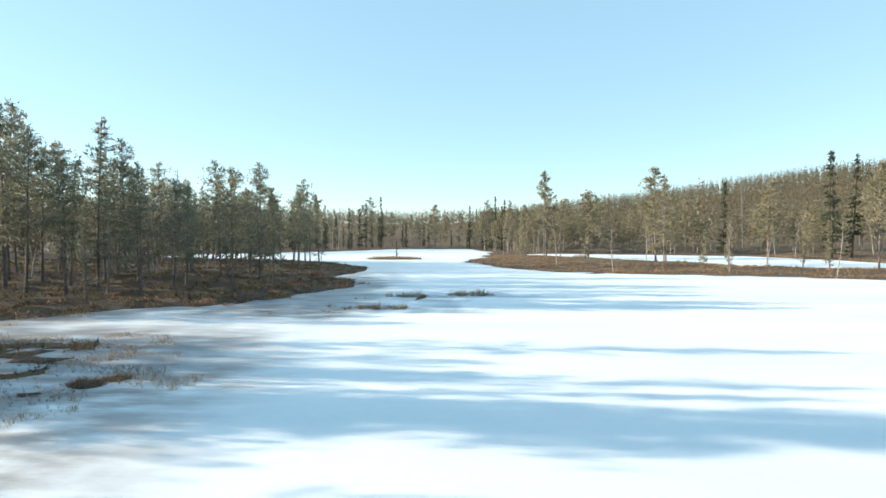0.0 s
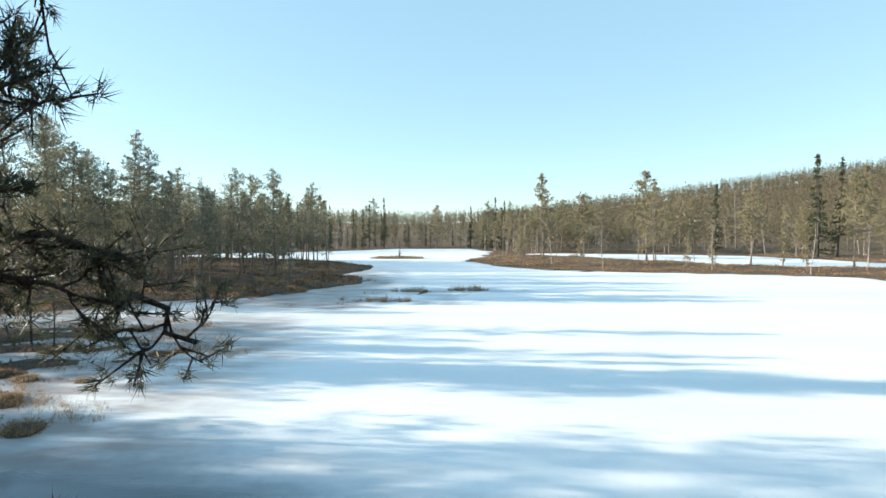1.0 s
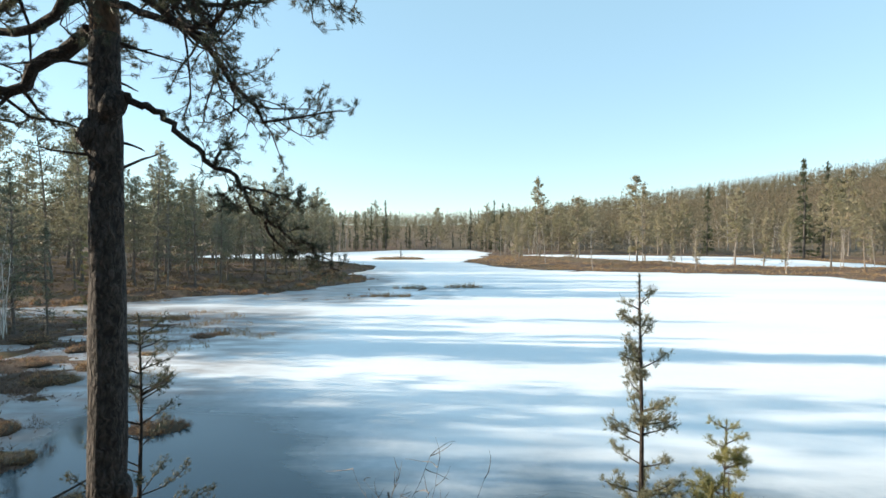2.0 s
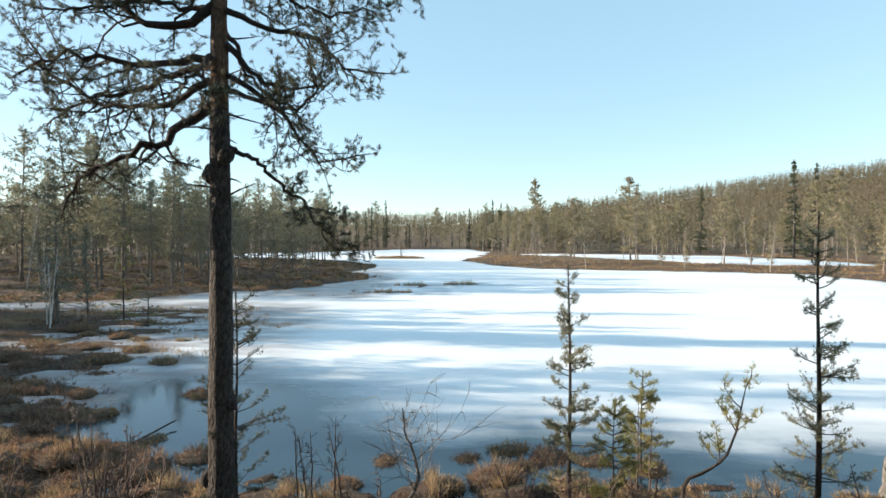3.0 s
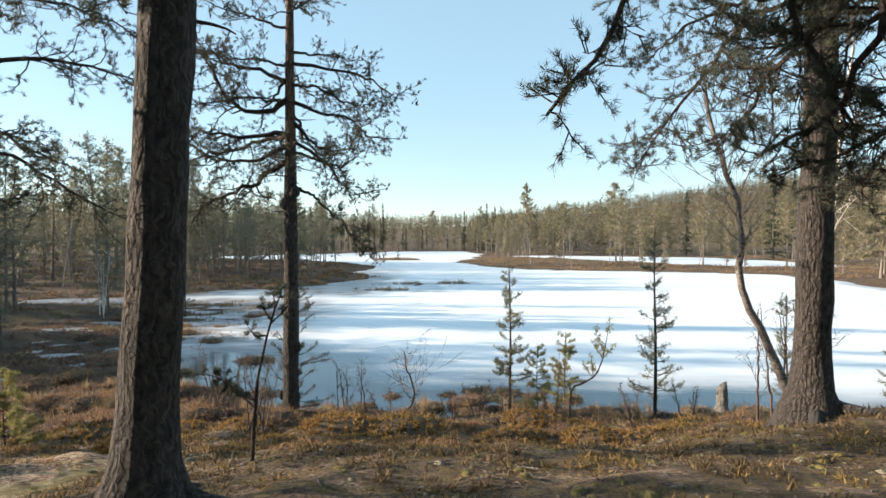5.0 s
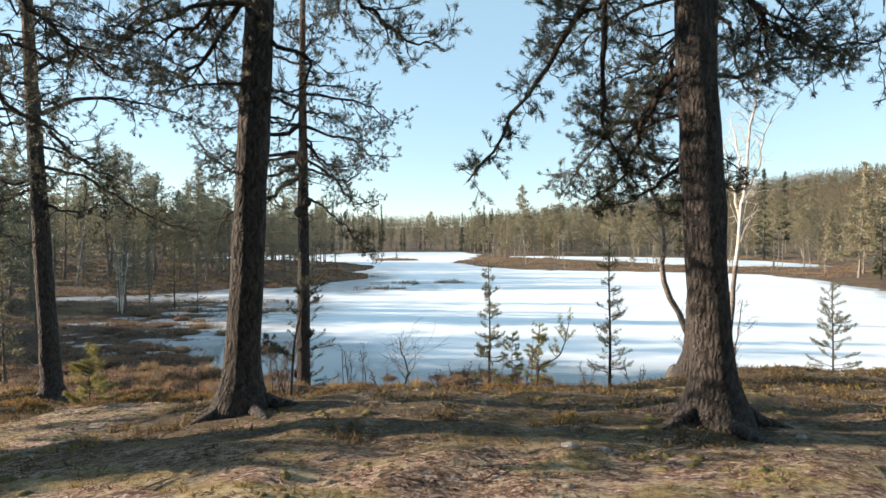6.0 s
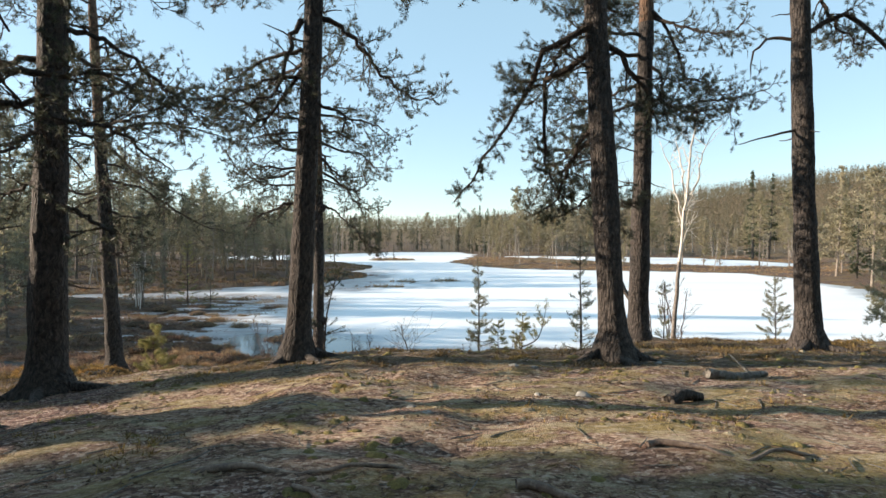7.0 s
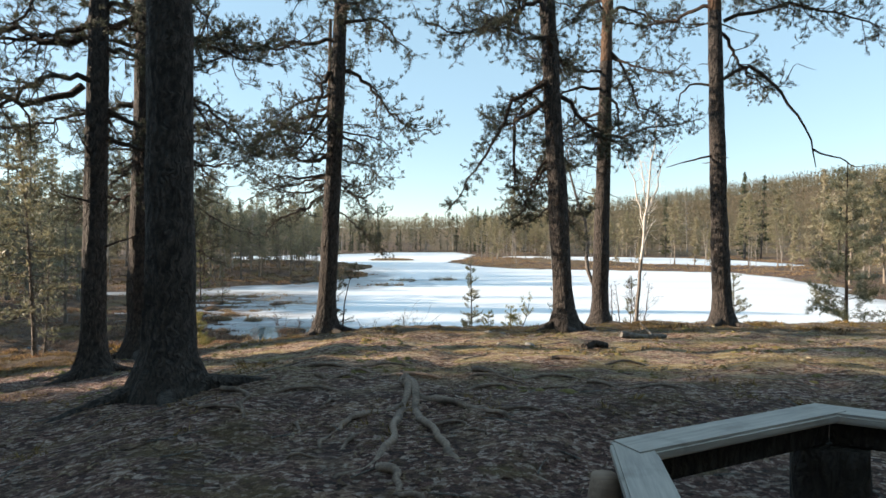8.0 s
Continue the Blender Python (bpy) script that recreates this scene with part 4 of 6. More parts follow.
old_pine(foot(3.2, -15.65), 15.0, 0.37, (-0.86, 0.15), 13, "leaning pine with hanging lower limbs over the lake", first=4.0, count=28, density=1.1, seen=7.8, reach=2.4, sway=0.06, lush=[
    ([(-0.3, 0.0, 4.7), (-0.97, -0.1, 4.3), (-1.16, 0.1, 3.9), (-1.46, 0.3, 3.43), (-1.97, 0.4, 2.6), (-2.25, 0.4, 2.24)], 0.055),
    ([(-0.3, 0.0, 4.3), (-0.89, 0.4, 3.99), (-0.91, 0.5, 3.2), (-0.86, 0.6, 2.69), (-0.54, 0.6, 2.2)], 0.055),
    ([(-0.2, 0.0, 3.4), (-0.56, 0.22, 2.9), (-0.72, 0.44, 2.3), (-1.04, 0.66, 2.05)], 0.04),
    ([(-0.15, 0.1, 2.5), (-0.4, 0.5, 2.15), (-0.9, 0.7, 1.95)], 0.03)], limbs=[
    ([(-0.2, 0.1, 3.2), (-0.25, 0.9, 3.15), (-0.3, 1.8, 2.9), (-0.3, 2.7, 2.5)], 0.045),
    ([(-0.2, 0.1, 3.9), (0.1, 1.0, 4.0), (0.25, 2.0, 3.7), (0.2, 3.0, 3.3)], 0.05),
    ([(-0.2, 0.1, 2.8), (0.1, 0.8, 2.6), (0.4, 1.6, 2.3), (0.5, 2.4, 1.9)], 0.04)])
old_pine(foot(5.10, -10.5), 15.0, 0.45, (0.3, 0.1), 14, "tall pine with a reddish upper trunk on the slope", density=1.0, first=5.2, count=26, reach=2.6, seen=10.0, sway=0.06, limbs=[
    ([(0.1, 0.0, 7.8), (0.42, -0.1, 7.4), (0.85, -0.1, 6.66), (0.9, -0.2, 6.05), (1.43, -0.2, 5.9), (1.92, -0.2, 5.5)], 0.05),
    ([(0.0, 0.0, 5.5), (-0.9, -0.3, 5.2), (-1.8, -0.6, 4.2), (-2.6, -0.8, 3.1)], 0.045),
    ([(0.0, 0.0, 6.6), (-0.9, -0.2, 6.5), (-1.9, -0.4, 6.0), (-2.6, -0.5, 5.3)], 0.05)])
old_pine(foot(6.92, -13.9), 14.0, 0.38, (-0.38, 0.1), 15, "pine with bare crooked arms on the bank", first=6.2, count=20, reach=2.6, seen=8.2, sway=0.06, limbs=[
    ([(0, 0, 6.6), (1.2, -0.2, 6.9), (2.4, -0.3, 6.6), (3.4, -0.4, 6.2)], 0.05)],
    arms=[([(0.0, 0.0, 5.35), (0.35, -0.1, 5.62), (0.62, -0.1, 5.58), (1.15, -0.15, 4.98), (1.55, -0.2, 4.42), (1.80, -0.2, 3.86), (1.86, -0.2, 3.42)], 0.045),
          ([(1.80, -0.2, 3.80), (2.05, -0.22, 3.66), (2.35, -0.2, 3.62), (2.7, -0.2, 3.42), (3.05, -0.2, 3.48)], 0.022), ([(1.05, -0.15, 5.1), (1.3, -0.1, 5.3), (1.45, -0.1, 5.65), (1.9, -0.1, 5.5)], 0.014), ([(-0.1, 0.0, 5.2), (-0.61, 0.1, 5.3), (-0.86, 0.2, 5.08), (-0.9, 0.2, 4.6)], 0.035), ([(-0.1, 0.0, 3.75), (-0.69, -0.1, 3.6), (-1.29, -0.2, 3.43)], 0.028)])
old_pine(foot(-1.43, -21.55), 16.0, 0.43, (0.1, 0.1), 16, "thick pine with spreading roots on the trodden ground", first=4.6, count=22, reach=2.8, sway=0.05, density=0.8, seen=6.5)
old_pine(foot(-4.88, -15.7), 15.0, 0.48, (0.3, 0.1), 17, "dark pine behind the thick one", first=2.7, count=34, reach=3.2, sway=0.06, density=0.8, seen=7.5)
old_pine(foot(-4.12, -18.4), 14.0, 0.33, (0.40, 0.1), 18, "pine with a sunlit grey side", first=3.2, count=32, reach=3.1, sway=0.06, density=0.8, seen=7.0, limbs=[
    ([(-0.1, 0.0, 4.9), (-0.6, 0.0, 4.8), (-1.2, 0.1, 5.1), (-1.9, 0.2, 5.0), (-2.6, 0.2, 5.5)], 0.06),
    ([(-0.1, 0.0, 4.2), (-0.8, -0.1, 3.9), (-1.5, -0.1, 4.1), (-2.2, -0.2, 3.8), (-2.9, -0.2, 4.1)], 0.055),
    ([(-0.1, 0.0, 5.6), (-0.7, 0.2, 5.9), (-1.3, 0.3, 5.7), (-2.1, 0.4, 6.2)], 0.06),
    ([(0.1, 0.0, 3.9), (0.7, 0.2, 3.6), (1.5, 0.4, 3.7), (2.2, 0.5, 3.3)], 0.05),
    ([(0.1, 0.0, 5.1), (0.9, 0.2, 5.2), (1.7, 0.3, 4.8), (2.5, 0.4, 4.6)], 0.055)])
old_pine(foot(-8.55, -7.8), 13.5, 0.42, (-0.82, 0.1), 19, "dark leaning pine beside the marsh", first=4.4, count=24, reach=2.5, sway=0.06, density=0.75, seen=12.0, limbs=[
    ([(0.0, 0.0, 6.2), (0.7, -0.2, 5.6), (1.5, -0.4, 5.2), (2.3, -0.6, 4.9)], 0.05),
    ([(-0.2, 0.0, 6.6), (0.7, 0.1, 7.0), (1.5, 0.2, 7.0), (2.4, 0.3, 6.8), (3.5, 0.3, 6.4)], 0.058),
    ([(-0.2, 0.0, 5.4), (0.6, 0.4, 5.2), (1.3, 0.8, 4.6), (2.1, 1.2, 4.1), (2.9, 1.5, 3.9)], 0.05),
    ([(-0.3, 0.0, 7.6), (0.7, 0.0, 8.1), (1.6, 0.1, 8.0), (2.6, 0.2, 7.7), (3.3, 0.2, 7.2)], 0.055),
    ([(-0.1, 0.0, 6.4), (-0.9, -0.2, 6.7), (-1.9, -0.3, 6.5), (-3.0, -0.4, 6.9)], 0.055),
    ([(-0.1, 0.0, 5.2), (-1.0, 0.1, 5.0), (-2.0, 0.2, 5.2), (-2.9, 0.2, 5.0)], 0.05)])

# ---- saplings and birches on the shore ----
young_pine(foot(1.75, -3.05), 4.0, 31, "slim young pine on the wet shore", whorls=19, reach=0.56, bush=1.5)
young_pine(foot(5.15, -4.1), 4.6, 32, "slender open young pine on the shore", whorls=20, reach=0.55, bush=0.8)
young_pine(foot(3.52, -1.07), 2.35, 33, "yellow-green bushy young pine", NEEDLES_YOUNG, whorls=15, reach=1.05, bush=2.0)
young_pine(foot(2.45, -3.2), 1.75, 35, "small yellow-green pine seedling", NEEDLES_YOUNG, whorls=11, reach=0.95, bush=2.0)
young_pine(foot(12.8, -1.9), 3.5, 34, "young pine beyond the bank", whorls=13, reach=1.1, bush=1.3)
young_pine(foot(15.6, -4.7), 7.3, 49, "broad sunlit young conifer at the end of the bank", whorls=26, reach=0.85, bush=0.45, tuft=2.6)
young_pine(foot(-3.80, -3.12), 3.8, 37, "thin young pine close behind the old trunk", NEEDLES, whorls=14, reach=1.05, bush=0.75)
young_pine(foot(-6.5, -9.6), 1.25, 39, "yellowish little pine by the dark trunk", NEEDLES_YOUNG, whorls=9, reach=1.35, bush=2.6)
young_pine(foot(7.4, -5.6), 2.9, 43, "young pine among birch stems", whorls=9, reach=0.6)
young_pine(foot(-19.1, 19.4), 4.9, 45, "lone small pine in the reed bed", NEEDLES_YOUNG, whorls=12, reach=0.8, bush=1.3)
young_pine(foot(-16.4, 17.0), 3.0, 46, "lone small pine in the reed bed", whorls=8, reach=0.7)
birch(foot(-1.12, -3.28), [(0, 0, -0.1), (0.22, 0, 0.42), (0.40, 0, 0.78), (0.34, 0.0, 1.15), (0.18, 0, 1.6), (0.14, 0, 1.95)], 0.045, 41, "small bare birch with many fine twigs", 24, "birch_sapling", BIRCH_OLD, spread=2.2, start=0.34, long=0.95)
birch(foot(6.3, -8.1, 0.1), [(0, 0, 0), (-0.39, 0, 1.3), (-0.76, 0, 2.1), (-1.05, 0, 2.62), (-1.02, 0, 2.9), (-0.94, 0, 3.2), (-1.05, 0, 3.72), (-1.17, 0, 4.27), (-1.35, 0.05, 4.9), (-1.46, 0.1, 5.26), (-1.64, 0.1, 6.4)], 0.088, 42, "crooked birch leaning over the shore", 26, bark=BIRCH_OLD, start=0.5)
birch(foot(7.03, -7.2, 0.1), [(0, 0, 0), (0.12, 0, 1.6), (0.25, 0, 3.3), (0.38, 0, 4.8), (0.51, 0, 5.9), (0.66, 0, 7.0), (0.72, 0, 7.9)], 0.072, 47, "white birch with an upright fork of bare branches", 26, spread=0.7, start=0.48, long=0.2, dark_foot=3.4,
      forks=[[(0.33, 0, 4.3), (0.16, 0.05, 5.1), (0.02, 0.1, 5.9), (-0.3, 0.1, 6.7)], [(0.38, 0, 4.8), (0.70, -0.05, 5.5), (0.84, 0, 6.3), (1.15, 0, 6.9)], [(0.40, 0, 5.0), (0.36, 0.2, 5.9), (0.22, 0.3, 6.8)]])
for i, (x, y, tall, n) in enumerate([(-2.5, -3.4, 1.7, 3), (-2.05, -3.1, 1.6, 2), (-5.4, -4.4, 1.7, 3), (-4.95, -4.5, 1.5, 3), (7.0, -5.9, 2.6, 2), (7.9, -5.2, 2.4, 2), (-20.9, 15.8, 4.0, 2), (-21.3, 16.9, 4.4, 2), (3.2, -2.4, 1.5, 2), (-3.45, -7.2, 1.5, 7), (2.6, -4.3, 1.0, 4), (-5.9, -3.6, 1.3, 4), (0.9, -3.7, 0.9, 3), (7.5, -6.6, 2.8, 3), (0.2, -4.7, 0.8, 3), (1.6, -4.9, 1.0, 3), (-1.3, -4.3, 0.8, 3), (4.3, -4.7, 0.9, 3), (5.9, -4.4, 1.0, 3), (-4.5, -5.2, 1.0, 3), (-6.6, -4.7, 1.1, 3)]):
    for k in range(n):
        r = np.random.default_rng(500 + 10 * i + k)
        dx, dy = r.normal(0, 0.14, 2)
        lx, ly = r.normal(0, 0.22, 2)
        birch(foot(x + dx, y + dy, 0.05), [(0, 0, 0), (lx * 0.4, ly * 0.4, tall * 0.4), (lx, ly, tall * r.uniform(0.8, 1.05))], 0.018 if tall < 2 else 0.03, 600 + 10 * i + k,
              "thin bare birch shoot on the shore", 9, "birch_shoot", BIRCH_TWIG if tall < 3 else BIRCH, 0.8, 0.3, "birch shoots")


def bent_pine():
    """A small pine whose stem runs sideways before it rises."""
    rng = np.random.default_rng(48)
    tree = thing("bent_pine", foot(3.0, -4.6), "small crooked pine with a bare sideways stem", "sapling")
    stem = resample([(0, 0, -0.1), (0.02, 0, 0.45), (0.06, 0, 0.82), (0.35, 0.05, 0.90), (0.66, 0.1, 1.08), (0.80, 0.1, 1.45), (0.90, 0.1, 1.95)], 16)
    b = Buf()
    b.tube(stem, np.linspace(0.035, 0.010, 16), 7, 0.05, rng)
    part("trunk", b, TWIG, tree, smooth=True)
    for k in range(9):
        w, nd = Buf(), Buf()
        p = stem[int(rng.integers(9, 16))]
        line = wander(rng, p, (*rng.normal(0, 0.7, 2), 0.5), rng.uniform(0.25, 0.5), 5, 0.15, 0, 0.2)
        w.tube(line, np.linspace(0.009, 0.004, 6), 4)
        c = line[rng.integers(2, 6, 14)] + rng.standard_normal((14, 3)) * 0.035
        nd.tufts(c, np.tile(UP, (14, 1)), np.full(14, 0.085), 11, 0.06, rng, 0.8)
        part("needles", nd, NEEDLES_YOUNG, part("branch", w, TWIG, tree))


bent_pine()


def slope_sapling():
    """A thin dark sapling: leaning stem, needle brushes at the top and on one long low branch."""
    rng = np.random.default_rng(38)
    tree = thing("young_pine", foot(-1.66, -12.4), "thin dark sapling with a few needle brushes leaning on the slope", "sapling", "young pines on the shore")
    stem = resample([(0, 0, -0.1), (0.025, 0, 0.32), (0.06, 0.02, 0.85), (0.16, 0.02, 1.29), (0.24, 0, 1.55), (0.28, 0, 1.66)], 14)
    b = Buf()
    b.tube(stem, np.linspace(0.024, 0.008, 14), 7, 0.05, rng)
    part("trunk", b, TWIG, tree, smooth=True)
    lines = [[(0.05, 0, 0.62), (-0.18, 0.05, 0.72), (-0.36, 0.05, 0.86), (-0.52, 0.0, 0.90)], [(0.04, 0, 0.55), (-0.15, 0.12, 0.66), (-0.34, 0.2, 0.70)], [(0.2, 0.02, 1.42), (0.31, 0.0, 1.52), (0.42, 0.0, 1.66)],
             [(0.21, 0.02, 1.45), (0.14, 0.05, 1.52), (0.11, 0.05, 1.62)], [(0.26, 0, 1.6), (0.30, 0, 1.70), (0.33, 0, 1.80)], [(0.16, 0, 1.3), (0.06, -0.05, 1.30), (0.0, -0.05, 1.38)], [(0.23, 0, 1.5), (0.22, 0.1, 1.6), (0.20, 0.1, 1.72)]]
    for k, line in enumerate(lines):
        w, nd = Buf(), Buf()
        line = resample(line, 7)
        w.tube(line, np.linspace(0.011, 0.005, 7), 5)
        shoots = 15 if k < 2 else 5
        for q in range(shoots):
            p = line[int(rng.integers(3, 7))]
            tip = p + unit(rng.normal(0, 1, 3) + UP * 0.6) * rng.uniform(0.04, 0.13)
            w.tube(np.array([p, tip]), (0.004, 0.003), 3, caps=False)
            c = p + (tip - p) * rng.uniform(0.4, 1.1, (9, 1)) + rng.standard_normal((9, 3)) * 0.008
            nd.tufts(c, np.tile(unit(tip - p + UP * 0.04), (9, 1)), np.full(9, 0.055), 9, 0.05, rng, 0.7)
        part("needles", nd, NEEDLES, part("branch", w, TWIG, tree))


slope_sapling()

# ---- forests round the lake ----
KINDS = [stand_pine(101, 12.5, "full"), stand_pine(102, 13.5, "high"), stand_pine(103, 12.0, "flat"), stand_pine(104, 9.5, "slim"), stand_pine(105, 13.0, "full"), stand_pine(106, 11.0, "high"),
         stand_pine(107, 10.0, "dead"), stand_spruce(108, 13.0, 0.75), stand_spruce(109, 10.0, 0.9),
         stand_pine(111, 12.5, "full", NEEDLES_FAR_LIT, True), stand_pine(112, 13.0, "high", NEEDLES_FAR_LIT, True), stand_pine(113, 9.5, "slim", NEEDLES_FAR_LIT, True), stand_pine(114, 12.0, "full", NEEDLES_FAR_LIT, True), stand_pine(115, 11.5, "flat", NEEDLES_FAR_LIT, True), stand_birch(116, 7.5), stand_birch(117, 6.5)]
NOTES = ["broad pine in the shore forest", "tall pine with a bare lower trunk", "flat-topped pine in the shore forest", "slim pine in the shore forest", "broad pine with low dry branches", "pine with a thin high crown",
         "dead grey pine with bare branches", "dark slender spruce in the forest", "small dark spruce in the forest",
         "sunlit olive pine on the far shore", "sunlit pine with a high crown on the far shore", "slim sunlit pine on the far shore", "broad sunlit pine on the far shore", "flat-topped pine on the far shore", "bare pale birch among the pines", "small bare birch among the pines"]
wood_rng = np.random.default_rng(7)
taken = []


def plant(x, y, kind, size=1.0):
    taken.append((x, y))
    t = copy_thing(KINDS[kind], pose(x, y, height(x, y) - 0.05, wood_rng.normal(0, 1.5), wood_rng.normal(0, 1.5), wood_rng.uniform(0, 360)) @ Matrix.Scale(size, 4))
    tagged(t, NOTES[kind], "birch" if kind > 13 else "tree", "forest trees")


LEFT_TREES = [(-28.5, 43.4, 4, 1.0), (-25.6, 49.4, 6, 0.95), (-43, 60, 1, 0.98), (-51, 66, 1, 1.2), (-46.4, 57.0, 1, 1.25), (-37, 60, 0, 0.95), (-34.4, 61.4, 0, 0.85), (-19.9, 47.6, 5, 0.88), (-16.5, 47.8, 3, 0.85), (-19.5, 53.1, 0, 0.8),
                         (-29.9, 61.5, 3, 1.0), (-21.2, 82.2, 3, 1.0), (-26.5, 87.8, 5, 1.0)]
SPIT_TREES = [(16.2, 122, 12, 1.5), (19.9, 99, 11, 0.8), (29.4, 90, 6, 1.1), (30.2, 91.5, 9, 1.05), (30.6, 97.5, 10, 1.2), (80, 117, 10, 1.4), (74, 160, 6, 2.0), (24, 118, 13, 1.15),
                         (42.7, 86, 10, 0.95), (43.4, 78.4, 11, 0.9), (52.4, 77.3, 10, 1.0), (71.4, 118, 7, 1.62), (73.0, 121, 7, 1.65), (75.6, 118.5, 7, 1.58), (60, 140, 8, 1.7)]
# the three at x -33 to -42 are placed for shadow bands on the ice
MARSH_TREES = [(-13.8, -2.6, 3, 0.5), (-12.9, -7.1, 3, 0.5), (-14.5, -8.0, 3, 0.45), (-33, 17.2, 0, 1.15), (-37.5, 16.2, 4, 1.2), (-42, 17.8, 0, 1.2), (-14, 115.5, 8, 0.35), (-10.2, -11.2, 4, 0.48), (-9.9, -13.6, 0, 0.46), (-21.2, 17.0, 0, 0.62), (-19.6, 17.0, 3, 0.56), (-22.6, 18.6, 3, 0.5), (-41.8, 41, 1, 1.08), (-37.1, 41.5, 1, 1.12), (-35.0, 42.5, 5, 1.25), (-31.5, 40.0, 2, 0.95)]
for x, y, kind, size in LEFT_TREES + SPIT_TREES + MARSH_TREES:
    plant(x, y, kind, size)
# belts along the shores: x and y limits, number, spacing, mix of kinds
# the last left belt stays out of sight, added only to shade the bank
LEFT_BELTS = [((-64, -22), (32, 104), 104, 2.4, (0, 1, 2, 4, 5, 1, 5, 2, 6, 14, 3), (0.66, 0.98), (1.5, 34)), ((-64, -26), (14.9, 18.6), 9, 2.8, (0, 1, 2, 4, 5, 3), (0.75, 1.15), (1.5, 34)), ((-64, -26), (20, 27), 8, 2.8, (0, 1, 2, 4, 5, 3), (0.75, 1.15), (1.5, 34)), ((-60, -24), (4, 12), 5, 2.8, (0, 1, 2, 4, 5, 3), (0.75, 1.1), (1.5, 34)),
         ((-38, -18), (1.5, 6.5), 12, 1.8, (0, 3, 4, 8, 0, 4, 3), (0.40, 0.66), (2, 40)), ((-34, -8), (-34, -23.0), 26, 2.2, (0, 4, 4, 5, 2), (0.95, 1.25), (4, 60))]
# the last two lie mostly out of view, added to cast shade
RIGHT_BELTS = [
         ((30, 80), (-10, 58), 60, 2.7, (9, 10, 12, 11, 13, 14, 14, 8, 15, 6), (0.7, 1.1), (1.5, 26)), ((6, 76), (60, 128), 18, 2.6, (11, 14, 10, 11, 15, 14), (0.45, 0.95), (1.0, 12)), ((9, 26), (-46, -27), 8, 3.0, (0, 1, 4, 5), (0.9, 1.15), (12, 60)), ((-52, -23), (0.5, 9.5), 8, 2.4, (0, 1, 2, 4), (0.85, 1.15), (1.5, 60))]


def belt(x_range, y_range, want, gap, mix, sizes, strip):
    """Spots for trees along a shore, no two closer than gap."""
    out, tries = [], 0
    while len(out) < want and tries < 6000:
        tries += 1
        x, y = wood_rng.uniform(*x_range), wood_rng.uniform(*y_range)
        d = float(shore_gap(np.array([x]), np.array([y]))[0])
        if not strip[0] < d < strip[1] or wood_rng.uniform() > 1.2 - d / (strip[1] + 6) or any((x - a) ** 2 + (y - b) ** 2 < gap * gap for a, b in taken):
            continue
        taken.append((x, y))
        size = wood_rng.uniform(*sizes)
        if -30 < x < 0 and 30 < y < 62:   # a lower, younger stand at the tip of the headland
            size = 0.55 + 0.5 * (size - 0.55)
        out.append((x, y, int(wood_rng.choice(mix)), size))
    return out


for b in LEFT_BELTS + RIGHT_BELTS:
    for spot in belt(*b):
        plant(*spot)


def joined_woods(name, label, spots):
    """Trees of the far shores, past counting, joined into one mesh."""
    mats, verts, loops, sizes, index, n = [], [], [], [], [], 0
    for x, y, kind, size in spots:
        m = np.array(pose(x, y, height(x, y) - 0.05, 0, 0, wood_rng.uniform(0, 360)) @ Matrix.Scale(size, 4))
        for o in KINDS[kind].children:
            me = o.data
            v = np.empty(len(me.vertices) * 3)
            me.vertices.foreach_get("co", v)
            l = np.empty(len(me.loops), int)
            me.loops.foreach_get("vertex_index", l)
            k = np.empty(len(me.polygons), int)
            me.polygons.foreach_get("loop_total", k)
            if me.materials[0] not in mats:
                mats.append(me.materials[0])
            verts.append(v.reshape(-1, 3) @ m[:3, :3].T + m[:3, 3])
            loops.append(l + n)
            sizes.append(k)
            index.append(np.full(len(k), mats.index(me.materials[0])))
            n += len(me.vertices)
    me = bpy.data.meshes.new(name)
    loops, sizes = np.concatenate(loops), np.concatenate(sizes)
    me.vertices.add(n)
    me.vertices.foreach_set("co", np.concatenate(verts).ravel())
    me.loops.add(len(loops))
    me.loops.foreach_set("vertex_index", loops)
    me.polygons.add(len(sizes))
    me.polygons.foreach_set("loop_start", np.concatenate([[0], np.cumsum(sizes)[:-1]]))
    for mat in mats:
        me.materials.append(mat)
    me.polygons.foreach_set("material_index", np.concatenate(index).astype(np.int32))
    me.update(calc_edges=True)
    tagged(new(name, me), label, "woods", kind="stuff")


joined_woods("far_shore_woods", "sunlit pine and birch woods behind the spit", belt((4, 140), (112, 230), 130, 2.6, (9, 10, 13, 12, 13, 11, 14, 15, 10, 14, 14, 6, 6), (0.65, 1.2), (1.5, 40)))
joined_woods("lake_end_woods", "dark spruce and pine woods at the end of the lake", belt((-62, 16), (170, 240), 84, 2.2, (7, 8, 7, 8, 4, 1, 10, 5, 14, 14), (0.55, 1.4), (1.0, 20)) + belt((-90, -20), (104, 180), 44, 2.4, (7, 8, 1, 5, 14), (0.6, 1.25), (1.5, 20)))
for k in KINDS:
    for o in (*k.children_recursive, k):
        bpy.data.objects.remove(o)


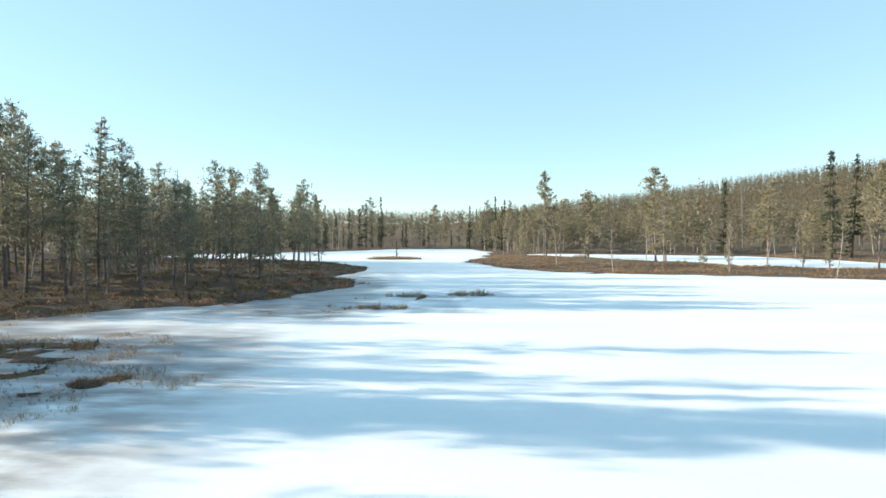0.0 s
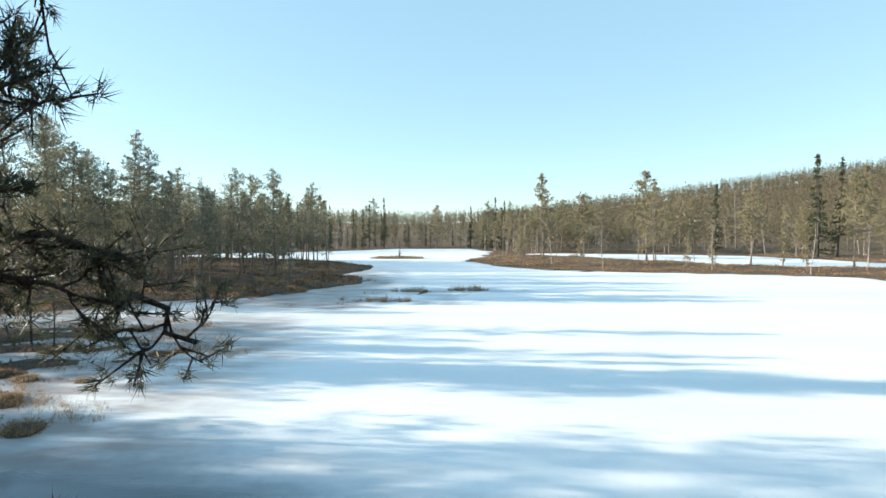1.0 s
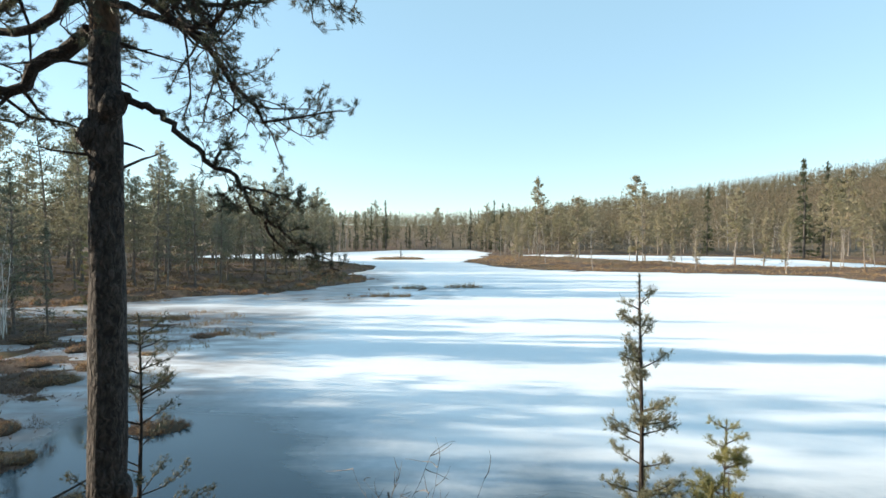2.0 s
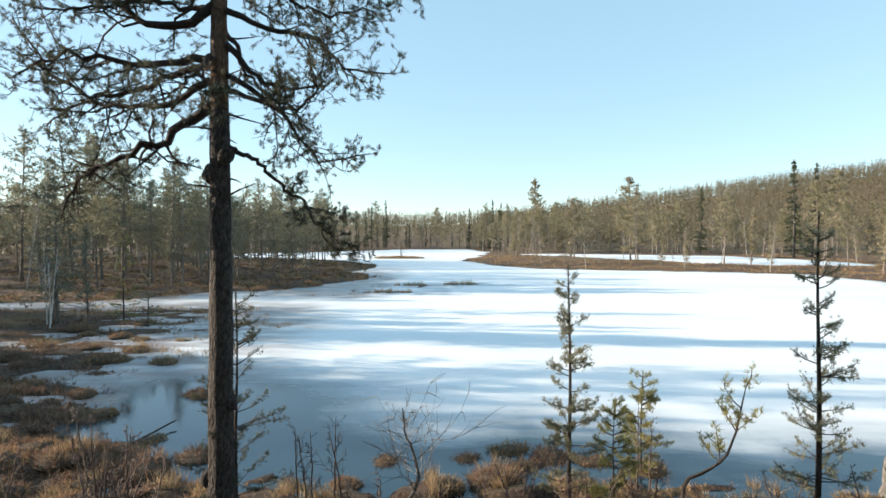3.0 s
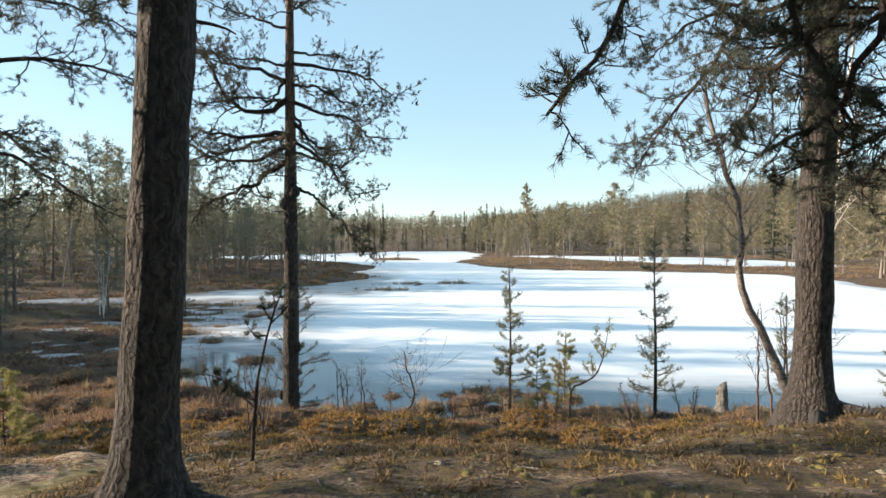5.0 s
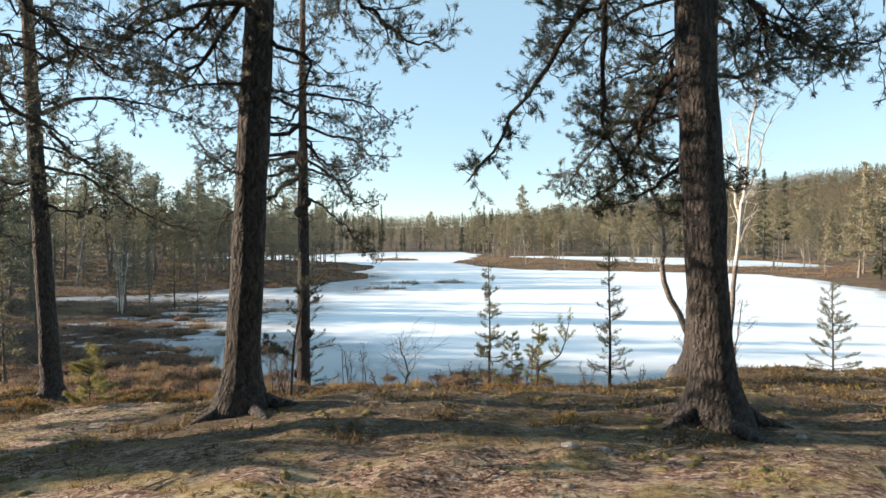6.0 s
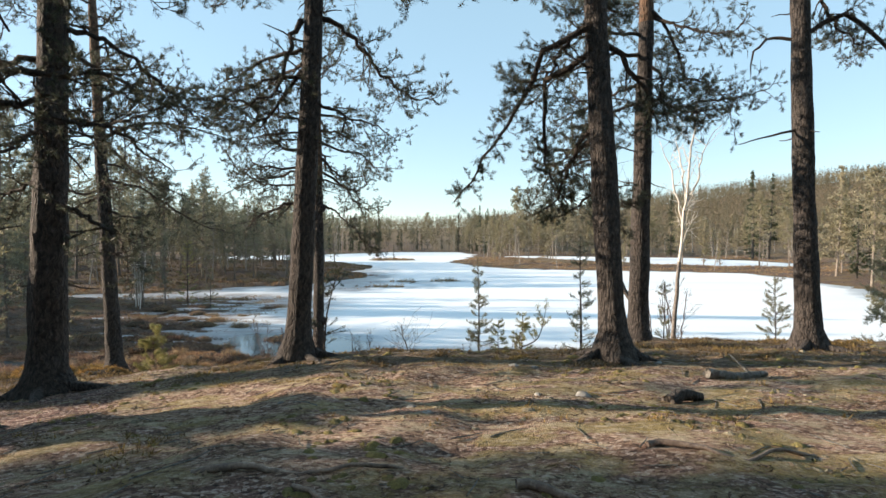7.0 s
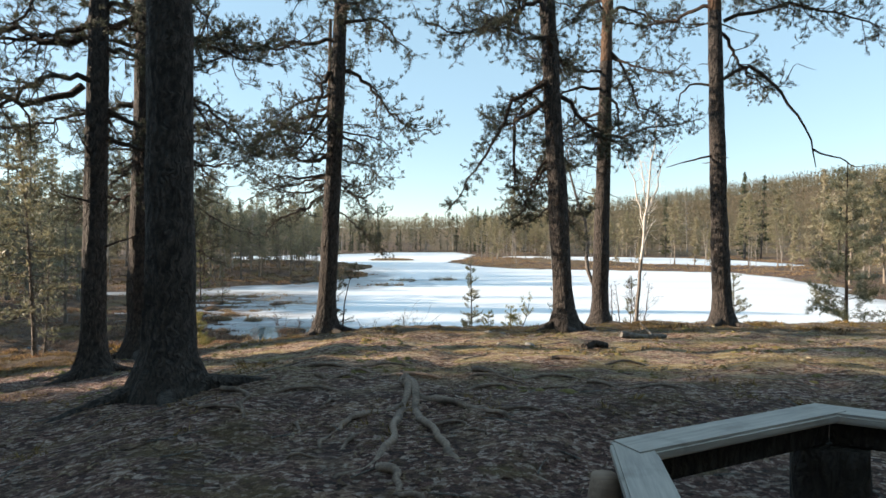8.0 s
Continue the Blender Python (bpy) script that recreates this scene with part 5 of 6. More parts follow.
def far_woods():
    """The woods on the hills: thousands of small conifers in one mesh."""
    rng = np.random.default_rng(77)
    b = Buf()
    x, y = rng.uniform(-380, 600, 60000), rng.uniform(60, 620, 60000)
    keep = (np.abs(x) < 0.95 * (y + 60)) & (shore_gap(x, y) > 14) & ((shore_gap(x, y) < 48) | (y + 0.45 * np.abs(x) > 270))
    x, y = x[keep][:6200], y[keep][:6200]
    lx, ly = rng.uniform(-150, -56, 3000), rng.uniform(-30, 130, 3000)
    ok = shore_gap(lx, ly) > 14
    hx, hy = rng.uniform(10, 420, 9000), rng.uniform(165, 470, 9000)   # the hillside behind the spit
    open_hill = (shore_gap(hx, hy) > 12) & (hx < 0.95 * (hy + 60))
    x, y = np.concatenate([x, lx[ok][:900], hx[open_hill][:3600]]), np.concatenate([y, ly[ok][:900], hy[open_hill][:3600]])
    z, tall = land(x, y), rng.uniform(8.0, 13.0, len(x))
    for px, py, pz, h in zip(x, y, z, tall):
        slim = rng.uniform() < 0.3
        near = py < 235
        m = 56 if near else 34
        t = rng.uniform(0.2 if not slim else 0.05, 1.0, m)
        r = h * (0.085 if slim else 0.15) * (1.06 - t ** 1.7) * rng.uniform(0.3, 1.0, m)
        a = rng.uniform(0, 6.28, m)
        c = np.stack([px + r * np.cos(a), py + r * np.sin(a), pz + t * h], -1)
        b.tufts(c, np.tile(UP, (m, 1)), rng.uniform(0.40, 0.85, m) * (1.12 - 0.55 * t) * (1.0 if near else 1.25), 2, 0.22 if near else 0.26, rng, 0.9)
    ob = part("far_woods", b, NEEDLES_HILL)
    tagged(ob, "distant pine woods covering the low hills", "woods", kind="stuff")


far_woods()


def unseen_woods_round_clearing():
    """Unseen woods added behind and beside the clearing, to shade it and close it off from the sky."""
    rng = np.random.default_rng(78)
    b, stems = Buf(), Buf()
    spots = [(x, y) for x, y in zip(rng.uniform(-32, 36, 130), rng.uniform(-58, -30.5, 130))]
    spots += [(x, y) for x, y in zip(rng.uniform(13, 36, 40), rng.uniform(-31, -17, 40)) if x > 13 + 0.75 * max(0.0, y + 24)]
    # a strip on the left, set so its shadow covers the bench's ground
    spots += [(x, -22.6 - 0.07 * x + rng.uniform(-2.1, 2.0)) for x in rng.uniform(-36, -12, 25)]
    low = [(-13.0, -15.8), (-12.2, -18.3), (-14.5, -15.2)]   # unseen short trees, added to shade the left of the near ground
    for x, y in spots + low:
        z, h, m = height(x, y), rng.uniform(11, 16), 95
        h = 4.4 if (x, y) in low else h
        t = rng.uniform(0.10, 1.0, m)
        r = h * 0.16 * (1.08 - t ** 1.7) * rng.uniform(0.2, 1.0, m)
        a = rng.uniform(0, 6.28, m)
        b.tufts(np.stack([x + r * np.cos(a), y + r * np.sin(a), z + t * h], -1), np.stack([np.cos(a), np.sin(a), np.full(m, 0.5)], -1), rng.uniform(0.5, 1.0, m), 3, 0.26, rng, 0.8)
        stems.tube(np.array([(x, y, z - 0.2), (x, y, z + h * 0.5), (x, y, z + h)]), (0.16, 0.10, 0.02), 6)
    crowns = tagged(part("clearing_woods", b, NEEDLES_STAND), "unseen pine woods added to shade the clearing", "woods", kind="stuff")
    tagged(part("trunk_rest", stems, BARK_STAND, crowns), kind="stuff")


unseen_woods_round_clearing()

# ---- sedge, heath and tussocks ----
def clumps(name, label, category, material, x_range, y_range, tries, keep, size, count, width, spread, seed, sink=0.02, flat=1.0):
    """Plants past counting: sprays of blades on the ground, in one mesh."""
    rng = np.random.default_rng(seed)
    x, y = rng.uniform(*x_range, tries), rng.uniform(*y_range, tries)
    z, d = land(x, y), shore_gap(x, y)
    ok = keep(x, y, z, d, rng.uniform(0, 1, tries))
    x, y, z = x[ok], y[ok], np.maximum(z[ok], -0.02)
    b = Buf()
    b.tufts(np.stack([x, y, z - sink], -1), np.tile(UP, (len(x), 1)), size[0] + (size[1] - size[0]) * rng.uniform(0, 1, len(x)), count, width, rng, spread)
    v = b.v[-1]
    base = np.repeat(z - sink, 3 * count)
    v[:, 2] = base + (v[:, 2] - base) * flat
    return tagged(part(name, b, material), label, category, kind="stuff")


patch = lambda x, y, s, k: ripple(x, y, s, k)
# darker copy of HEATH, with the shade under the pines in its colour
SHADE_HEATH = grass_material("shade_toned_heath", (0.065, 0.045, 0.025), (0.135, 0.092, 0.047), (0.24, 0.168, 0.082))
SPIT = grass_material("tan_bog_heather", (0.17, 0.100, 0.055), (0.31, 0.195, 0.110), (0.52, 0.38, 0.22))
clumps("shore_sedge", "dry straw-coloured sedge along the wet shore", "grass", DRY_GRASS, (-13, 16), (-6.5, 0.3), 22000,
       lambda x, y, z, d, u: (z > -0.06) & (z < 0.5) & (patch(x, y, 1.6, 31) + patch(x, y, 0.6, 32) * 0.6 > 0.55 + 0.5 * u), (0.16, 0.42), 9, 0.022, 0.45, 301)
clumps("marsh_heather", "dark rust-brown heather and sedge on the low marsh", "heather", BOG, (-17, -5.5), (-4.5, 5.8), 9000,
       lambda x, y, z, d, u: (z > 0.03) & (patch(x, y, 1.3, 41) > -0.5 + 0.9 * u), (0.06, 0.20), 9, 0.06, 0.9, 331)
clumps("shore_heather", "rust-brown heather and dwarf birch on the shore", "heather", RUSTY, (-13, 18), (-12, -0.5), 42000,
       lambda x, y, z, d, u: (z > 0.0) & (z < 2.3) & (patch(x, y, 1.9, 33) > -0.2 + 0.9 * u + 0.5 * smooth(-y, 8, 12)), (0.05, 0.14), 10, 0.085, 1.0, 302)
clumps("heath", "green and yellow crowberry heath on the slope", "heath", HEATH, (-16, 20), (-16, -3), 80000,
       lambda x, y, z, d, u: (z > 0.3) & (patch(x, y, 2.4, 34) + patch(x, y, 0.8, 35) * 0.5 > 0.15 + 0.9 * u + 0.55 * smooth(-y, 10, 15)) & ~((x < -3.2) & (x > -5.8) & (y < -9.5)), (0.04, 0.12), 9, 0.10, 1.05, 303)
clumps("slope_heath", "dark brown heath and dwarf shrubs on the slope", "heath", SHADE_HEATH, (-14, 9), (-16.5, -6), 80000,
       lambda x, y, z, d, u: (patch(x, y, 1.6, 61) + 0.5 * patch(x, y, 0.6, 62) > -0.3 + 1.0 * u + 0.8 * smooth(-y - 0.35 * np.clip(-x - 2, 0, 8), 12.5, 15)) & ~((x < -3.2) & (x > -5.6) & (y < -9.5)), (0.04, 0.11), 9, 0.10, 1.05, 313)
clumps("moss_tufts", "low moss and lingonberry between the pines", "moss", HEATH, (-12, 14), (-28, -10), 75000,
       lambda x, y, z, d, u: patch(x, y, 2.2, 36) + patch(x, y, 0.7, 37) * 0.7 > 0.55 + 0.9 * u, (0.03, 0.085), 9, 0.09, 1.0, 304)
clumps("bog_sedge", "brown sedge in the reed bed and marsh", "grass", BOG, (-30, -7), (-8, 27), 46000,
       lambda x, y, z, d, u: (d > -0.6 + 1.2 * smooth(x, -12, -10)) & (z < 0.8) & (patch(x, y, 2.6, 38) > -0.2 + 0.9 * u), (0.06, 0.19), 7, 0.045, 0.7, 305)
MARSH = grass_material("purple_brown_sedge", (0.075, 0.044, 0.037), (0.165, 0.102, 0.080), (0.34, 0.245, 0.175))
clumps("marsh_sedge", "short purple-brown sedge between the bog pools", "grass", MARSH, (-19, -6), (-6, 11), 26000,
       lambda x, y, z, d, u: (z > -0.03) & (z < 0.7) & (patch(x, y, 1.8, 51) + 0.5 * patch(x, y, 0.7, 52) > -0.35 + 0.9 * u), (0.05, 0.15), 8, 0.07, 0.85, 312)
clumps("reeds", "pale dry reeds in shallow ice", "reeds", DRY_GRASS, (-28, -8), (9, 34), 24000,
       lambda x, y, z, d, u: (d > -2.2) & (d < 1.4) & (patch(x, y, 3.2, 39) > -0.25 + 0.9 * u), (0.12, 0.30), 6, 0.02, 0.35, 306)
clumps("islet_sedge", "tufts of brown sedge on the islets", "grass", DRY_GRASS, (-21, 4), (34, 120), 30000,
       lambda x, y, z, d, u: np.minimum.reduce([np.hypot((x - a) / rx, (y - b) / ry) for a, b, rx, ry in ISLETS]) < 1.0, (0.25, 0.6), 12, 0.035, 0.5, 307)
clumps("far_shore_heather", "rusty bog heather on the far spit", "heather", SPIT, (-4, 75), (50, 135), 60000,
       lambda x, y, z, d, u: (d > 0.1) & (d < 14) & (patch(x, y, 5.0, 40) > -0.5 + 1.2 * u), (0.14, 0.30), 7, 0.12, 0.8, 308)
clumps("headland_heather", "rust-brown heather along the tip of the headland", "heather", RUSTY, (-34, -8), (26, 66), 16000,
       lambda x, y, z, d, u: (d > -0.5) & (d < 4.5) & (patch(x, y, 3.0, 44) > -0.4 + 0.9 * u), (0.12, 0.34), 8, 0.08, 0.8, 314)
clumps("left_undergrowth", "heath under the pines across the bay, toned for their shade", "heath", SHADE_HEATH, (-62, -9), (22, 100), 24000,
       lambda x, y, z, d, u: (d > 0.1) & (patch(x, y, 4.0, 41) > -0.5 + 1.4 * u), (0.14, 0.34), 6, 0.12, 0.8, 309)
clumps("left_moss", "green moss and heath under the pines across the bay", "moss", SHADE_HEATH, (-62, -9), (-24, 100), 40000,
       lambda x, y, z, d, u: (d > 1.5) & (x < -14) & (patch(x, y, 5.0, 42) > -0.4 + 1.1 * u), (0.10, 0.24), 6, 0.13, 0.85, 310)


def tussock(seed):
    """A rounded peat hummock with drooping sedge."""
    rng = np.random.default_rng(seed)
    t = thing("tussock", (0, 0, -60), "brown peat tussock with drooping dry sedge", "tussock", "tussocks in the marsh")
    bm = bmesh.new()
    bmesh.ops.create_icosphere(bm, subdivisions=3, radius=0.5)
    for v in bm.verts:
        k = 1 + 0.28 * noise.noise(v.co * 2.3 + Vector((seed, 0, 0))) + 0.12 * noise.noise(v.co * 6)
        v.co = Vector((v.co.x * k * 1.25, v.co.y * k, max(v.co.z, -0.1) * k * 0.44))
    tops = np.array([v.co for v in bm.verts if v.co.z > 0.02])
    part("hummock", bm, PEAT, t, smooth=True)
    b = Buf()
    c = tops[rng.integers(0, len(tops), 130)]
    out = c * np.array((1.0, 1.0, 0.2)) + UP * 0.45
    b.tufts(c, out / np.linalg.norm(out, axis=1)[:, None], rng.uniform(0.09, 0.24, 130), 7, 0.03, rng, 0.6)
    tagged(part("sedge", b, (RUSTY, DRY_GRASS, BOG, RUSTY)[seed % 4], t), kind="stuff")
    return t


def heath_mound(seed):
    """A low rounded cushion of crowberry and heather."""
    rng = np.random.default_rng(seed)
    t = thing("heath_mound", (0, 0, -60), "low golden-green mound of crowberry heath on the slope", "heath", "heath mounds")
    bm = bmesh.new()
    bmesh.ops.create_icosphere(bm, subdivisions=3, radius=0.6)
    for v in bm.verts:
        k = 1 + 0.30 * noise.noise(v.co * 1.9 + Vector((seed * 1.7, 0, 0))) + 0.10 * noise.noise(v.co * 6)
        v.co = Vector((v.co.x * k * 1.35, v.co.y * k, max(v.co.z, -0.1) * k * 0.48))
    tops = np.array([v.co for v in bm.verts if v.co.z > 0.0])
    part("hummock", bm, PEAT, t, smooth=True)
    b = Buf()
    c = tops[rng.integers(0, len(tops), 520)] + rng.normal(0, 0.035, (520, 3)) * (1, 1, 0.3)
    out = c * np.array((0.7, 0.7, 0.2)) + UP * 0.5
    b.tufts(c, out / np.linalg.norm(out, axis=1)[:, None], rng.uniform(0.05, 0.12, 520), 9, 0.10, rng, 0.9)
    tagged(part("heath", b, (GOLDEN, HEATH, RUSTY, GOLDEN)[seed % 4], t), kind="stuff")
    return t


GOLDEN = grass_material("golden_crowberry", (0.11, 0.064, 0.022), (0.27, 0.160, 0.052), (0.48, 0.30, 0.11))
PEAT = Nodes("peat", 0.95)
PEAT.colour(PEAT.mix(PEAT.noise(9.0, 5.0), (0.035, 0.024, 0.016), (0.11, 0.072, 0.042))).bump(PEAT.noise(22.0, 5.0), 0.8, 0.03)
PEAT = PEAT.mat
HUMMOCKS = [tussock(s) for s in (1, 2, 3, 4)]
peat_rng = np.random.default_rng(9)
SPOTS = [(-13.0, 8.8, 0.9), (-17.1, 8.7, 1.0), (-11.6, 3.2, 0.7), (-10.0, -2.5, 1.1), (-7.1, 0.4, 0.6), (0.6, -1.7, 0.9), (1.2, -0.9, 0.7), (4.0, -3.4, 0.9), (6.7, -3.0, 0.8), (-12.7, 2.8, 0.9), (-9.5, 0.3, 0.7), (-2.2, -1.9, 0.5), (-3.2, -2.0, 0.6),
         (-5.6, -0.6, 0.9), (-5.0, -2.2, 0.7), (2.9, -2.0, 0.8), (-0.3, -2.0, 0.6), (9.6, -2.4, 0.7), (8.2, -3.0, 0.8), (-7.8, -3.4, 0.9),
         (-9.4, 2.2, 0.6), (-10.6, 1.2, 0.9), (-9.0, -0.8, 0.8), (-11.2, 4.0, 0.7), (-10.4, -0.9, 1.0), (-8.0, -1.6, 0.7), (-12.2, 0.6, 1.0), (-7.0, -2.6, 0.6),
         (1.0, 0.0, 0.8), (1.8, -0.3, 0.9), (2.7, -0.6, 0.7), (-1.6, -0.7, 0.6), (3.7, -0.9, 0.8), (0.1, -0.5, 0.6)]
for k in range(22):
    x = -6.5 + 0.78 * k + peat_rng.uniform(-0.3, 0.3)
    SPOTS.append((x, -3.3 - peat_rng.uniform(0, 2.6), peat_rng.uniform(0.55, 1.0)))
while len(SPOTS) < 84:
    x, y = peat_rng.uniform(-21, -6), peat_rng.uniform(-5, 23)
    if -1.5 < float(shore_gap(np.array([x]), np.array([y]))[0]) < 6:
        SPOTS.append((x, y, peat_rng.uniform(0.5, 1.2)))
for i, (x, y, s) in enumerate(SPOTS):
    copy_thing(HUMMOCKS[i % 4], pose(x, y, max(height(x, y), -0.05) - 0.03, 0, 0, peat_rng.uniform(0, 360)) @ Matrix.Scale(s, 4))
MOUNDS = [heath_mound(q) for q in (4, 5, 6, 7)]
for i, (x, y, q) in enumerate([(-1.9, -6.3, 1.25), (-0.7, -6.5, 1.35), (0.3, -6.0, 0.9), (2.1, -5.3, 0.9), (3.2, -5.6, 0.8), (5.3, -6.2, 1.1), (6.2, -6.6, 0.8), (-3.9, -6.6, 0.9), (-5.4, -6.2, 1.0), (-6.3, -8.2, 1.0), (-7.0, -6.4, 1.1),
                               (1.4, -7.6, 0.8), (3.9, -8.0, 0.9), (-2.6, -8.8, 0.7), (0.2, -9.4, 0.7), (2.6, -9.6, 0.8), (-4.6, -9.4, 0.7), (4.8, -7.2, 0.8), (8.0, -7.6, 1.0), (-8.9, -10.2, 1.1), (-6.9, -11.0, 0.8), (-9.8, -7.0, 1.1)]):
    copy_thing(MOUNDS[i % 4], pose(x, y, height(x, y) - 0.06, 0, 0, peat_rng.uniform(-40, 40)) @ Matrix.Scale(q, 4))
HUMMOCKS += MOUNDS
for k in HUMMOCKS:
    for o in (*k.children_recursive, k):
        bpy.data.objects.remove(o)

# ---- wood and stone on the ground ----
def stump():
    rng = np.random.default_rng(61)
    t = thing("tree_stump", (7.58, -2.15, -0.05), "grey weathered stump with a slanted broken top", "stump")
    b = Buf()
    n = 12
    line = np.stack([0.05 * np.sin(np.linspace(0, 2, n)) - 0.05 * np.linspace(0, 1, n), np.zeros(n), np.linspace(0, 0.80, n)], -1)
    b.tube(line, 0.17 * (1 - 0.25 * np.linspace(0, 1, n) + 0.5 * np.exp(-np.linspace(0, 9, n))), 14, 0.06, rng)
    v = b.v[0]
    top = v[:, 2] > 0.68
    v[top, 2] += v[top, 0] * 0.9 + rng.normal(0, 0.02, top.sum())
    part("stump_body", b, DEADWOOD, t, smooth=False)


def log(name, a, b_end, r, mat, label, seed, stubs=3):
    rng = np.random.default_rng(seed)
    a, b_end = np.array(a, float), np.array(b_end, float)
    t = thing(name, tuple(a), label, "log")
    line = resample([(0, 0, 0), (b_end - a) * 0.5 + rng.normal(0, 0.04, 3), b_end - a], 12)
    b = Buf()
    b.tube(line, np.linspace(r, r * 0.6, 12), 10, 0.05, rng)
    part("log_body", b, mat, t, smooth=True)
    for _ in range(stubs):
        s = Buf()
        p = line[int(rng.integers(2, 11))]
        s.tube(wander(rng, p, rng.normal(0, 1, 3) + UP * 0.8, rng.uniform(0.1, 0.35), 3, 0.1), np.linspace(r * 0.35, r * 0.12, 4), 5)
        part("stub", s, mat, t)


def stone(x, y, size, seed, label, moss=False):
    bm = bmesh.new()
    bmesh.ops.create_icosphere(bm, subdivisions=3, radius=1)
    for v in bm.verts:
        k = 1 + 0.35 * noise.noise(v.co * 1.4 + Vector((seed * 3.1, 0, 0))) + 0.08 * noise.noise(v.co * 5)
        v.co = Vector((v.co.x * size * k, v.co.y * size * 0.8 * k, v.co.z * size * 0.5 * k))
    ob = part("stone", bm, STONE, None, smooth=True)
    ob.location = foot(x, y, size * 0.15)
    ob.rotation_euler = (0, 0, seed)
    tagged(ob, label, "stone", "stones on the trodden ground")


STONE = Nodes("grey_stone", 0.85)
STONE.colour(STONE.mix(STONE.span(STONE.noise(9.0, 5.0), 0.4, 0.65), (0.14, 0.13, 0.12), (0.34, 0.32, 0.29))).bump(STONE.noise(30.0, 5.0), 0.5, 0.01)
STONE = STONE.mat
stump()
log("fallen_log", foot(3.75, -17.4, -0.04), foot(4.6, -17.0, -0.04), 0.06, DEADWOOD, "short grey log lying on the moss", 62, 1)
log("sunken_branch", (-7.85, -1.2, 0.02), (-7.1, 1.4, 0.14), 0.032, TWIG, "dark dead branch lying in the open water", 63, 6)
log("broken_stump", foot(2.95, -18.5, 0.0), tuple(np.array(foot(3.3, -18.35)) + (0, 0, 0.03)), 0.07, BARK, "low broken stump overgrown with moss", 65, 0)
for i, (x, y, s) in enumerate([(2.2, -18.3, 0.11), (1.75, -18.4, 0.045), (0.6, -18.9, 0.05), (-0.6, -18.7, 0.035), (1.7, -16.6, 0.07), (1.95, -16.65, 0.05), (3.6, -16.3, 0.06), (-1.0, -15.5, 0.035), (0.75, -19.2, 0.045), (3.4, -22.7, 0.06), (3.3, -22.9, 0.04)]):
    stone(x, y, s, i + 1, "pale stone half sunk in pine litter")


def root(points, r, seed):
    """A bare root along the trodden ground, half sunk."""
    rng = np.random.default_rng(seed)
    flat = resample([(x, y, 0) for x, y in points], 22)
    flat[1:-1, :2] += rng.normal(0, 0.010, (20, 2)) + 0.03 * np.stack([np.sin(np.linspace(0, 8, 20) + seed), np.cos(np.linspace(0, 7, 20) + seed * 2)], -1)
    flat[:, 2] = land(flat[:, 0], flat[:, 1]) + 0.006 + 0.024 * np.sin(np.linspace(0, 11, 22) + seed)
    flat[-1, 2] -= 0.05
    b = Buf()
    b.tube(flat - flat[0], np.linspace(r * 1.2, r * 0.5, 22) * (1 + 0.12 * np.sin(np.linspace(0, 17, 22) + seed)), 8, 0.03, rng)
    ob = part("tree_root", b, ROOT, None, smooth=True)
    ob.location = flat[0]
    tagged(ob, "bare worn pine root on trodden soil", "root", "bare roots")


ROOT = Nodes("worn_root", 0.8)
ROOT.colour(ROOT.mix(ROOT.math("MULTIPLY", ROOT.span(ROOT.noise(7.0, 5.0), 0.45, 0.65), 0.75), ROOT.mix(ROOT.span(ROOT.noise(60.0, 4.0), 0.3, 0.7), (0.17, 0.120, 0.094), (0.37, 0.28, 0.22)), (0.065, 0.044, 0.036))).bump(ROOT.noise(70.0, 5.0), 0.7, 0.012)
ROOT = ROOT.mat
THICK_ROOTS = [([(0.70, -21.55), (0.83, -22.2), (1.01, -23.0), (1.1, -23.35), (1.22, -23.65)], 0.034), ([(0.72, -21.75), (0.75, -22.36), (0.72, -23.02), (0.64, -23.43), (0.46, -23.68)], 0.034),
               ([(0.74, -22.25), (0.52, -22.45), (0.32, -22.7), (0.30, -23.15)], 0.026), ([(0.80, -22.0), (1.05, -22.15), (1.3, -22.4), (1.52, -22.75)], 0.028), ([(0.70, -21.6), (0.66, -21.35), (0.45, -21.1), (0.1, -20.95)], 0.024),
               ([(0.72, -23.5), (0.86, -23.75), (1.0, -23.95)], 0.024), ([(1.3, -20.9), (1.9, -21.1), (2.5, -21.0)], 0.022)]
THIN_ROOTS = [([(-0.55, -22.1), (-0.45, -22.45), (-0.38, -22.75)], 0.018), ([(0.02, -22.55), (0.05, -22.8), (0.1, -23.0)], 0.016), ([(1.35, -22.45), (1.65, -22.5), (1.95, -22.75)], 0.015), ([(1.2, -21.7), (1.6, -21.6), (2.1, -21.75)], 0.018),
              ([(-0.5, -20.7), (0.1, -20.75), (0.7, -20.6)], 0.02), ([(2.2, -20.2), (2.8, -20.35), (3.4, -20.1)], 0.018),
              ([(-0.9, -21.7), (-0.5, -21.9), (0.0, -21.8), (0.4, -22.0)], 0.02), ([(-1.0, -22.2), (-0.6, -22.5), (-0.1, -22.4)], 0.018), ([(0.3, -22.0), (0.1, -22.3), (-0.2, -22.3)], 0.014), ([(0.9, -22.7), (1.15, -22.75), (1.35, -23.0)], 0.014),
              ([(0.5, -22.9), (0.35, -23.3), (0.1, -23.4)], 0.016), ([(0.6, -21.2), (1.0, -21.3), (1.4, -21.15), (1.9, -21.4)], 0.016), ([(2.3, -21.6), (2.7, -21.9), (3.2, -21.8)], 0.015), ([(-0.2, -21.2), (0.2, -21.4), (0.5, -21.45)], 0.018)]
for i, (pts, r) in enumerate(THICK_ROOTS + THIN_ROOTS):
    root(pts, r, 70 + i)

